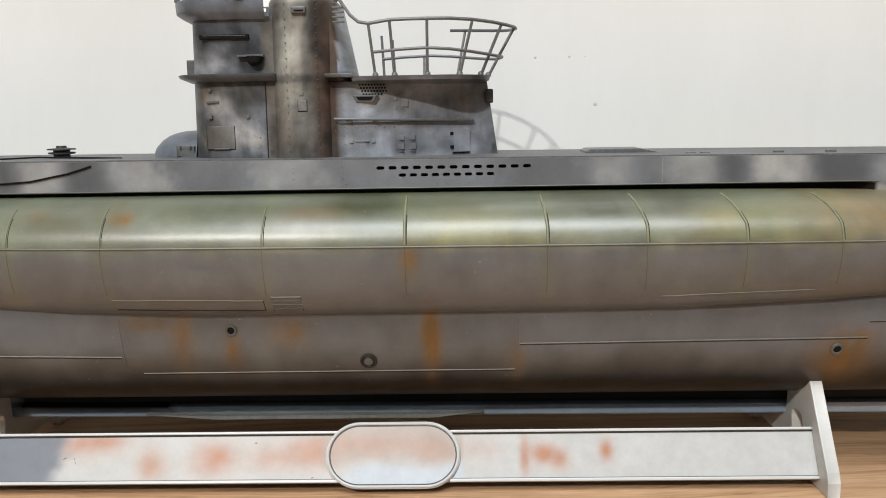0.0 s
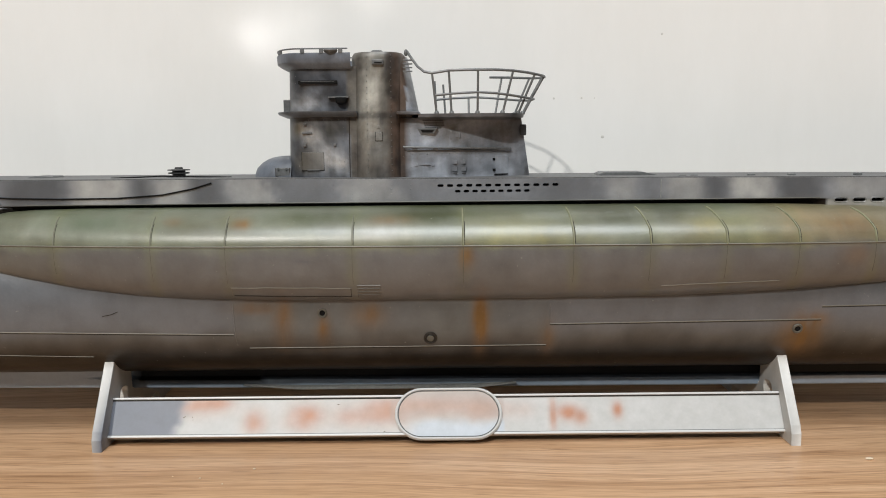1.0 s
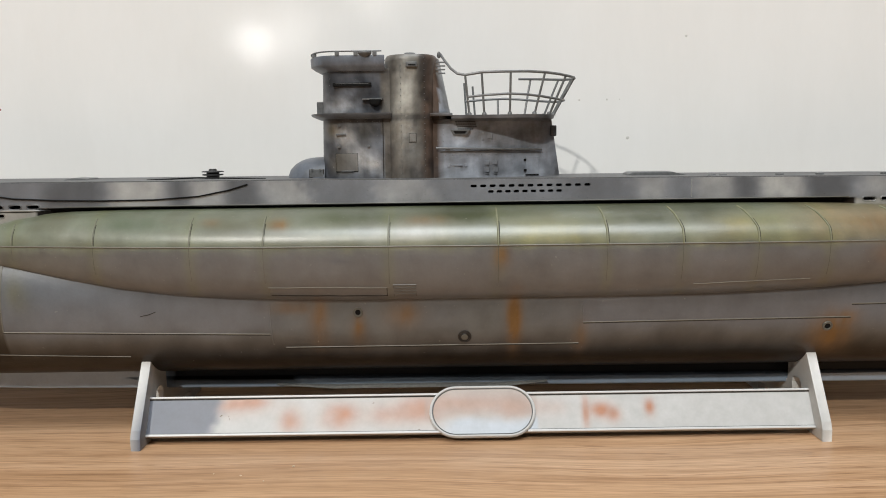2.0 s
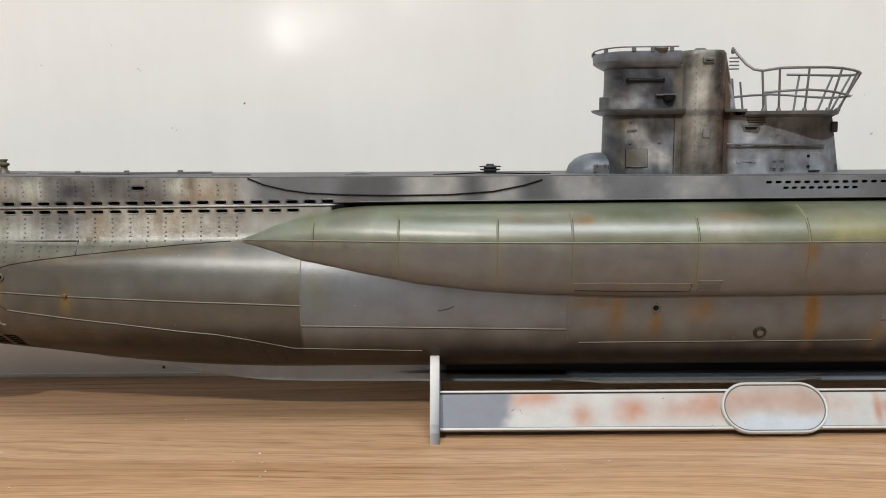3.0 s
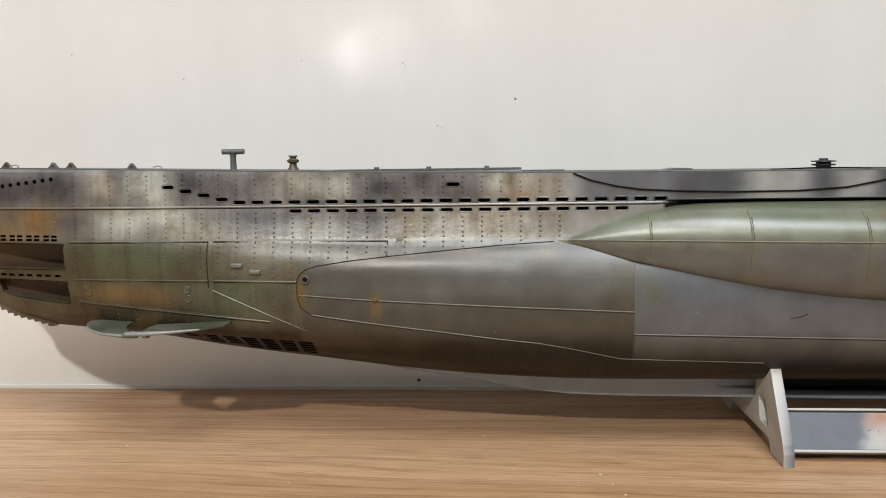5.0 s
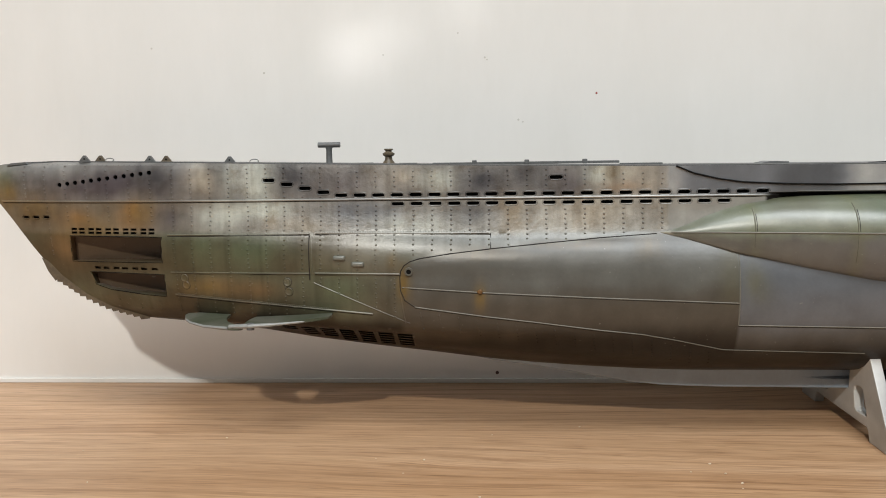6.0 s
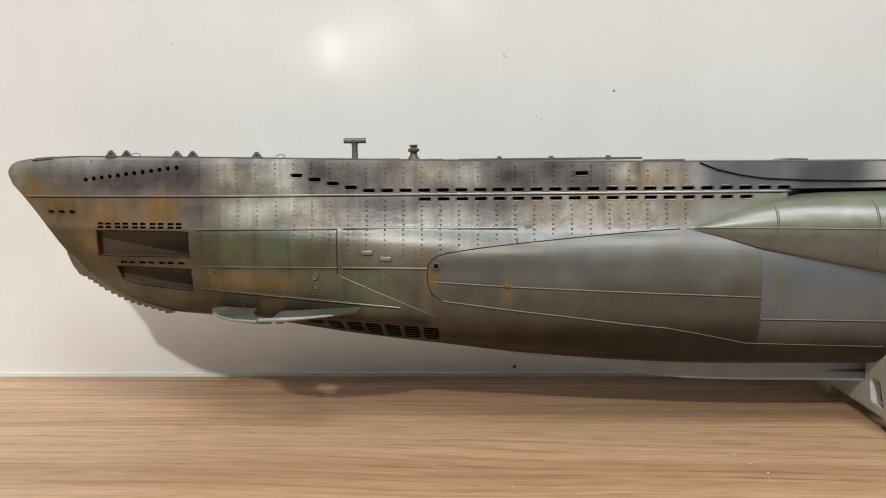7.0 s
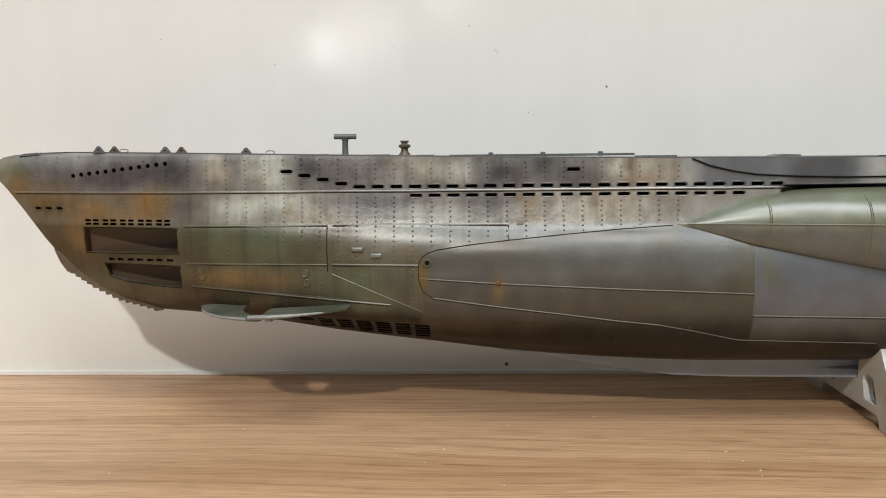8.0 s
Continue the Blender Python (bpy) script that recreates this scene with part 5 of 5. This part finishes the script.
# open bridge coaming with its flared spray rail
def shell(levels, thick):
    """A wall round a plan, thick inwards."""
    bm = bmesh.new()
    rows = []
    for z, outline in levels:
        cx = sum(p[0] for p in outline) / len(outline)
        inner = []
        for x, y in outline:
            d = math.hypot(x - cx, y)
            f = (d - thick) / d
            inner.append((cx + (x - cx) * f, y * f))
        rows.append(([bm.verts.new((x, y, z)) for x, y in outline], [bm.verts.new((x, y, z)) for x, y in inner]))
    m = len(rows[0][0])
    for (a, ai), (b, bi) in zip(rows, rows[1:]):
        for k in range(m - 1):
            bm.faces.new((a[k], a[k + 1], b[k + 1], b[k]))
            bm.faces.new((ai[k + 1], ai[k], bi[k], bi[k + 1]))
    for outer, inner in (rows[0], rows[-1]):
        for k in range(m - 1):
            bm.faces.new((outer[k], outer[k + 1], inner[k + 1], inner[k]))
    for k in (0, m - 1):
        for (a, ai), (b, bi) in zip(rows, rows[1:]):
            bm.faces.new((a[k], b[k], bi[k], ai[k]))
    return bm


painted(part("spray_deflector", shell([(142.6, round_front(-61.6, -35, 16.2)), (144.0, round_front(-64.2, -35, 17.4)), (145.0, round_front(-65.6, -35, 18.0)), (148.0, round_front(-65.8, -35, 18.4)), (148.4, round_front(-65.6, -35, 18.3))], 1.2), TOWER_PAINT, tower, "flared grey spray deflector round the bridge", True), ledge_colour)
part("bridge_rail", tube([(x, y, 149.9) for x, y in round_front(-65.4, -36, 18.2)], 0.30, 6), GREY, tower, "thin rail over the bridge edge", True)
for k, (x, y) in enumerate(round_front(-65.4, -36, 18.2)):
    if k % 8 == 3:
        part("rail_foot", box(x - 0.8, x + 0.8, y - 0.5, y + 0.5, 148.2, 149.8, 0.1), GREY, tower)
part("navigation_lamp", lathe([(0.6, 147.4), (2.4, 148.6), (2.7, 149.2), (2.5, 149.7)], -42.5, -17.6, 14), DECK, tower, "dark lamp bracket", True)
ledge = painted(part("wave_ledge", loft([(124.2, round_front(-62.5, -33, 15.6)), (125.6, round_front(-65.8, -33, 18.8)), (126.4, round_front(-66.2, -33, 19.2))]), TOWER_PAINT, tower, "flat grey ledge half way up the tower", True), ledge_colour)
part("bracket", box(-63.6, -60.2, -4, -1.5, 126.4, 131.6, 0.4), GREY, tower)
slit = part("slit_shelf", box(-55.5, -40.5, -15.9, -14.4, 136.8, 138.2, 0.25), DARK, tower, "dark horizontal slit shelf")
part("slit_line", box(-54.5, -41.5, -16.0, -15.8, 137.75, 137.9, 0.03), GREY, slit)
part("step", prism([(-44, 132.0), (-36.2, 132.2), (-36.2, 131.5), (-44, 131.5)], -17, -14.5), GREY, tower)
part("sidelight", lathe([(0.3, 128.6), (2.0, 129.6), (2.5, 131.3), (2.4, 131.6)], -39.0, -16.2, 12), DARK, tower, "dark cone-shaped side lamp", True)
for cx, cz, w, h, mat in ((-52.8, 118.2, 4.0, 0.7, DECK), (-53.5, 121.6, 1.0, 1.0, DECK), (-53.6, 113.6, 1.2, 1.2, DECK), (-42.0, 113.6, 1.0, 1.0, DECK), (-50.5, 103.9, 5.0, 0.4, DECK)):
    part("fitting", box(cx - w / 2, cx + w / 2, -15.6, -14.7, cz - h / 2, cz + h / 2, 0.15), mat, tower)
wash(tower, -55.0, -46.5, 103.8, 110.8, -15.12)
wash(trunk, -25.9, -23.3, 115.0, 118.2, -18.32)
hatch = painted(part("hatch_plate", box(-55.0, -46.5, -15.2, -14.6, 103.8, 110.8, 0.1), TOWER_PAINT, tower, "sand-coloured hatch plate"), lambda x, y, z: blend(tower_colour(x, y, z), (0.085, 0.072, 0.048), 0.5))
for cx, cz, w, h in ((-24.6, 116.6, 2.6, 3.2), (-24.8, 120.2, 1.2, 1.2)):
    painted(part("lock_plate", box(cx - w / 2, cx + w / 2, -18.45, -17.7, cz - h / 2, cz + h / 2, 0.12), TOWER_PAINT, trunk))
part("horn", box(-26.8, -22.4, -19.4, -17.4, 143.6, 145.6, 0.4), GREY, trunk)
part("horn_slot", box(-25.8, -23.0, -19.6, -19.2, 144.2, 144.6, 0.05), DARK, trunk)
part("trunk_cap", lathe([(2.4, 148.4), (2.6, 149.2), (2.0, 149.8)], -25.5, -10, 14), GREY, trunk, "", True)
rivet_bm = lathe([(0.2, -0.2), (0.12, 0.2)], 0, 0, 6)
bmesh.ops.scale(rivet_bm, vec=(MM, MM, MM), verts=rivet_bm.verts)
rivet_mesh = bpy.data.meshes.new("rivet")
rivet_bm.to_mesh(rivet_mesh)
rivet_bm.free()
rivet_mesh.materials.append(GREY)


def tower_rivet(parent, x, y, z):
    ob = new("rivet", rivet_mesh)
    ob.parent = parent
    ob.matrix_basis = pose(x * MM, y * MM, z * MM, 90, 0, 0)


for z in np.arange(103, 147, 2.3):
    tower_rivet(trunk, -29.0, -18.15, z)
    tower_rivet(trunk, -19.8, -17.85, z + 0.6)
for z in np.arange(102, 124, 2.6):
    tower_rivet(after, -12.6, after_y(-12.6, z), z)
    tower_rivet(tower, -38.6, -15.0, z)
for z in np.arange(127, 143, 2.6):
    tower_rivet(tower, -57.0 + 0.0 * z, -12.4, z)
for x in np.arange(-12, 16, 2.9):
    tower_rivet(after, x, after_y(x, 100.4), 100.4)
    tower_rivet(after, x, after_y(x, 109.6), 109.6)
for x in np.arange(-52, -37, 2.9):
    tower_rivet(tower, x, -15.0, 100.8)
    tower_rivet(tower, x, -15.0, 123.2)

# winter garden platform and rails
platform = painted(part("gun_platform", loft([(122.9, round_back(-9.5, 30.5, 15.5, 26, 0.9)), (123.8, round_back(-9.5, 32.4, 17.6, 26, 0.9)), (125.1, round_back(-9.5, 32.8, 18.0, 26, 0.9))]), TOWER_PAINT, sub, "flat grey railed platform aft of the bridge", True))
painted(part("platform_wing", box(-17.8, -9.0, -18.4, 18.4, 124.8, 126.0, 0.3), TOWER_PAINT, platform))
part("stern_lamp", box(31.0, 33.6, -1.6, 1.6, 116.6, 121.0, 0.5), BLACKENED, after, "dark lamp box")


half = [(-4.0, -18.8, 140.3), (2.4, -19.4, 141.2), (8, -19.8, 141.3), (13.5, -20, 141.3), (20, -19.6, 141.3), (27, -17.6, 141.0), (33, -14.0, 140.5), (37.4, -9.6, 140.0), (40, -5.0, 139.8), (41.0, 0, 139.7)]
part("handrail", tube([(-13.6, -13.5, 149.0), (-12.2, -14.5, 146.8), (-9.5, -16.5, 143.0), (-7, -18, 140.9)] + half + [(x, -y, z) for x, y, z in half[::-1] if x > 14], 0.52, 8), STEEL, platform, "thin bent wire top rail", True)
mid = [(-3.2, -17.6, 132.0), (4, -18.4, 132.6), (13.3, -18.8, 133.0), (20, -18.2, 132.6), (26, -16.2, 131.9), (31.5, -12.4, 131.2), (35, -7.5, 130.8), (36.4, -2.5, 130.9), (36.6, 0, 131)]
part("handrail", tube(mid + [(x, -y, z) for x, y, z in mid[::-1]], 0.48, 8), STEEL, platform, "thin bent wire middle rail", True)
for (tx, ty, tz), (bx, by) in (((-4.0, -18.8, 140.3), (-2.4, -16.8)), ((2.4, -19.4, 141.2), (3.4, -17)), ((13.5, -20, 141.3), (13.3, -17.2)), ((27, -17.6, 141.0), (23.0, -15.6)), ((36, -11.2, 140.2), (29.5, -9.8)), ((40.3, -4.0, 139.8), (32.0, -2.8)), ((-3.4, 18.8, 139.8), (-2.6, 16.8)), ((0.2, 19.2, 138.4), (1.1, 17)), ((25.0, 18.6, 140.6), (22.0, 16.0)), ((11, 18.9, 132.6), (11, 17.2)), ((36, 11.2, 140.2), (29.5, 9.8)), ((40.3, 4.0, 139.8), (32.0, 2.8))):
    post = part("rail_post", tube([(tx, ty, tz), ((tx + bx) / 2, (ty + by) / 2 * 1.01, (tz + 125) / 2), (bx, by, 124.8)], 0.46, 7), STEEL, platform, "", True)
    part("foot", lathe([(0.95, 124.9), (0.9, 125.7), (0.5, 126.2)], bx, by, 9), STEEL, post, "", True)

# after body fittings
part("grab_rail", tube([(x, min(after_y(x, 112) - 1.3, -3.5), 112.4 - 0.024 * (x + 15.6)) for x in np.linspace(-15.6, 27.2, 22)], 0.45, 7), GREY, after, "long grey grab rail", True)
# grey strip below the grab rail stands in for its shade
part("rail_strip", tube([(x, after_y(x, 111) - 0.1, 111.1) for x in np.arange(-14, 24, 2.0)], 0.4, 6), GREY, after)
for x in (-11, -3, 6, 15):
    part("rail_bracket", box(x - 1.0, x + 1.0, after_y(x, 111) - 1.2, after_y(x, 111) + 0.3, 111.2, 111.9, 0.2), GREY, after)
for j in range(4):
    for k in range(9 if j < 3 else 7):
        part("vent_hole", lathe([(0.34, 0), (0.3, 0.25)], 0, 0, 6), DARK, after).matrix_basis = pose((-7.6 + 0.9 * k + 0.35 * j) * MM, (after_y(-7.6 + 0.9 * k + 0.35 * j, 121) + 0.02) * MM, (122.6 - 0.95 * j) * MM, 90, 0, 0)
part("tower_seam", tube([(-36.4, -15.2, 99.6), (-36.3, -15.2, 124.0)], 0.15, 6), WELD_DARK, tower)
for dx, dz in ((0.0, 0.0), (3.4, 0.0), (0.0, -2.6), (3.4, -2.6)):
    part("stud", box(3.6 + dx, 5.4 + dx, after_y(4.5 + dx, 103) - 0.25, after_y(4.5 + dx, 103) + 0.8, 101.9 + dz + 2.4, 102.2 + dz + 2.4, 0.08), BLACKENED, after)
for lz in (103.0, 107.2):
    part("door_hinge", box(19.7, 20.9, after_y(20.3, lz) - 0.5, after_y(20.3, lz) + 0.8, lz - 0.5, lz + 0.5, 0.1), DARK, after)
step_box = part("foot_step", prism([(-10, 119.6), (-2.2, 119.6), (-3.4, 117.4), (-8.8, 117.4)], after_y(-6, 118) - 0.9, after_y(-6, 118) + 0.6, bevel=0.3), GREY, after, "small recessed foot step")
part("recess", prism([(-8.8, 119.0), (-3.4, 119.0), (-4.2, 118.0), (-8.0, 118.0)], after_y(-6, 118) - 1.1, after_y(-6, 118) - 0.8), DARK, step_box)
door = box(-2.8, 2.8, -0.5, 0.5, 101.4, 108.6, 0.2)
slant = math.atan2(after_y(26.0, 105) - after_y(20.4, 105), 5.6)
bmesh.ops.rotate(door, cent=(0, 0, 0), matrix=Matrix.Rotation(slant, 3, "Z"), verts=door.verts)
bmesh.ops.translate(door, vec=(23.2, after_y(23.2, 105) - 0.1, 0), verts=door.verts)
painted(part("locker_door", door, TOWER_PAINT, after, "small blue-grey locker door"))
# black line drawn as shade along the foot of the locker door
part("door_sill", tube([(20.4, after_y(20.4, 101) - 0.4, 101.2), (26.0, after_y(26.0, 101) - 0.4, 101.2)], 0.22, 6), DARK, after)
for cx, cz, w, h in ((3.0, 120.5, 0.8, 0.8), (3.0, 118.2, 0.8, 0.8), (3.0, 115.6, 0.8, 0.8), (5.6, 117.0, 2.4, 2.2), (-10.6, 105.6, 1.2, 1.2), (-4.0, 105.6, 1.2, 1.2), (-7.4, 105.6, 4.5, 0.5), (4.2, 106.4, 2.4, 1.6), (7.6, 106.4, 2.4, 1.6), (4.2, 103.6, 2.4, 1.8), (7.8, 103.6, 2.4, 1.8)):
    painted(part("fitting", box(cx - w / 2, cx + w / 2, after_y(cx, cz) - 0.3, after_y(cx, cz) + 0.5, cz - h / 2, cz + h / 2, 0.08), TOWER_PAINT, after))
for z in (145.6, 144.2, 142.8, 141.4):
    part("ladder_rung", box(-15.2, -11.6, -14.6, -13.6, z - 0.25, z + 0.25, 0.1), GREY, gusset)
part("wire_clamp", lathe([(0.5, 147.2), (0.8, 148.2), (0.6, 149.2), (0.3, 149.7)], -14.0, -14.0, 10), GREY, gusset, "", True)

# ---- display stand ----
stand = tagged(new("display_stand"), "white plastic display stand with airbrush test marks carrying the submarine", "display stand")


def end_plate(x):
    """A cradle-shaped plate with two lightening holes, hollowed for the hull and notched for the keel."""
    hull_arc = [(32.6 * math.sin(a), 55.5 - 32.6 * math.cos(a)) for a in np.linspace(radians(-39.5), radians(-16), 9)]
    left = [(-41.0, 0.0), (-41.0, 4.5), (-39.8, 7.5), (-23.6, 31.6), (-21.6, 32.2)] + hull_arc + [(-7.4, 24.2), (-6.6, 14.9)]
    under = [(-23.6, 4.8), (-25.0, 3.6), (-26.2, 0.0)]
    outline = left + [(-y, z) for y, z in left[::-1]] + [(-y, z) for y, z in under[::-1]] + under
    hole = [(-23.2, 9.0), (-22.4, 8.5), (-14.5, 8.4), (-13.0, 9.2), (-11.6, 15.4), (-12.2, 17.2), (-14.0, 18.0), (-17.8, 18.2), (-19.4, 17.4)]
    bm = bmesh.new()
    for loop in (outline, hole, [(-y, z) for y, z in hole]):
        ring = [bm.verts.new((x - 1.9, y, z)) for y, z in loop]
        for k in range(len(ring)):
            bm.edges.new((ring[k], ring[(k + 1) % len(ring)]))
    bmesh.ops.triangle_fill(bm, edges=bm.edges[:], use_beauty=True)
    sides = bmesh.ops.extrude_face_region(bm, geom=bm.faces[:])
    bmesh.ops.translate(bm, vec=(3.8, 0, 0), verts=[g for g in sides["geom"] if isinstance(g, bmesh.types.BMVert)])
    bmesh.ops.recalc_face_normals(bm, faces=bm.faces)
    rims = [e for e in bm.edges if len(e.link_faces) == 2 and e.calc_face_angle(0) > radians(60) and abs(e.verts[0].co.x - e.verts[1].co.x) < 0.1]
    bmesh.ops.bevel(bm, geom=rims, offset=0.4, segments=2, profile=0.6, affect="EDGES")
    return bm


for x in (-131, 131):
    painted(part("end_plate", end_plate(x), STAND_PAINT, stand, "white cradle-shaped end plate"), stand_colour)


def panel_grid(x0, x1, z0, z1, y, nx, nz, inside=lambda x, z: True):
    vs, fs = [], []
    for i in range(nx + 1):
        for k in range(nz + 1):
            vs.append((x0 + (x1 - x0) * i / nx, y, z0 + (z1 - z0) * k / nz))
    for i in range(nx):
        for k in range(nz):
            a = i * (nz + 1) + k
            fs.append((a, a + nz + 1, a + nz + 2, a + 1))
    return vs, fs


bar = painted(part("crossbar", box(-129.2, 129.2, -38.2, -34.4, 4.6, 20.4, 0.25), STAND_PAINT, stand, "long white crossbar with a raised rim"), lambda x, y, z: (0.44, 0.44, 0.43))
vs, fs = panel_grid(-129.0, 129.0, 5.4, 19.7, -38.35, 260, 14)
face = painted(link_mesh("face_panel", vs + [(x, -38.0, z) for x, y, z in vs], fs + [tuple(len(vs) + k for k in f[::-1]) for f in fs], STAND_PAINT, bar, "white panel with blue-grey and rust-orange spray marks", False), stand_colour)
for z0, z1 in ((4.4, 5.4), (19.7, 20.6)):
    for x0, x1 in ((-129.1, -15.5), (18.3, 129.1)):
        part("rim", box(x0, x1, -38.9, -38.0, z0, z1, 0.3), TRIM, bar)
    part("rim_line", box(-129.1, 129.1, -38.6, -38.3, (z1 if z0 < 10 else z0 - 0.5), (z1 + 0.22 if z0 < 10 else z0), 0.0), WELD_DARK if z0 > 10 else GREY, bar)


CX, CZ = 1.0, 12.8


def oval_plate(grow, y0, y1):
    return prism(stadium(CX, CZ, 41.2 + grow, 20.8 + grow, 20), y0, y1)


badge = painted(part("nameplate", oval_plate(0, -39.2, -37.5), STAND_PAINT, stand, "blank oval nameplate with a raised rim"), lambda x, y, z: (0.44, 0.44, 0.43))
rows, fs = [], []
for j, s in enumerate(np.linspace(1, 0, 12)):
    rows.append([(CX + (x - CX) * s, -39.3, CZ + (z - CZ) * s) for x, z in stadium(CX, CZ, 38.6, 18.2, 40)])
n = len(rows[0])
for j in range(11):
    for k in range(n):
        fs.append((j * n + k, j * n + (k + 1) % n, (j + 1) * n + (k + 1) % n, (j + 1) * n + k))
painted(link_mesh("oval_face", [p for r in rows for p in r], fs, STAND_PAINT, badge, "white oval face with tan and pale blue overspray", True), stand_colour)
ring = [(x, -39.35, z) for x, z in stadium(CX, CZ, 39.9, 19.5, 24)]
part("oval_rim", tube(ring, 0.45, 8, close=True), TRIM, badge, "white rounded rim", True)
part("oval_rim_line", tube([(x, -39.35, z) for x, z in stadium(CX, CZ, 38.6, 18.2, 24)], 0.16, 5, close=True), GREY, badge)

fv, ff = [], []
for fx, fz, ln, lean in ((-100.6, 12.6, 0.9, 0.5), (-97.2, 11.2, 0.5, 1.6), (-97.6, 12.4, 0.35, 1.2), (-41.5, 17.0, 0.6, 0.1), (-23.6, 6.0, 0.5, 0.3)):
    base, cl, sl = len(fv), ln * math.cos(lean), ln * math.sin(lean)
    fv += [(fx - cl, -38.36, fz - sl), (fx + 0.1, -38.36, fz - 0.16), (fx + cl, -38.36, fz + sl), (fx - 0.1, -38.36, fz + 0.16), (fx, -38.46, fz)]
    ff += [(base, base + 1, base + 4), (base + 1, base + 2, base + 4), (base + 2, base + 3, base + 4), (base + 3, base, base + 4)]
tagged(link_mesh("paint_flecks", fv, ff, BROWN, bar, "tiny brown paint flecks", False), kind="stuff")

# the crossbar and its nameplate lean back against the cradles
LEAN = Matrix(((1, 0, 0, 0), (0, 0.865, 0.4815, -0.00395), (0, -0.5, 0.833, -0.01944), (0, 0, 0, 1)))
for ob in (bar, *bar.children, badge, *badge.children):
    ob.data.transform(LEAN)
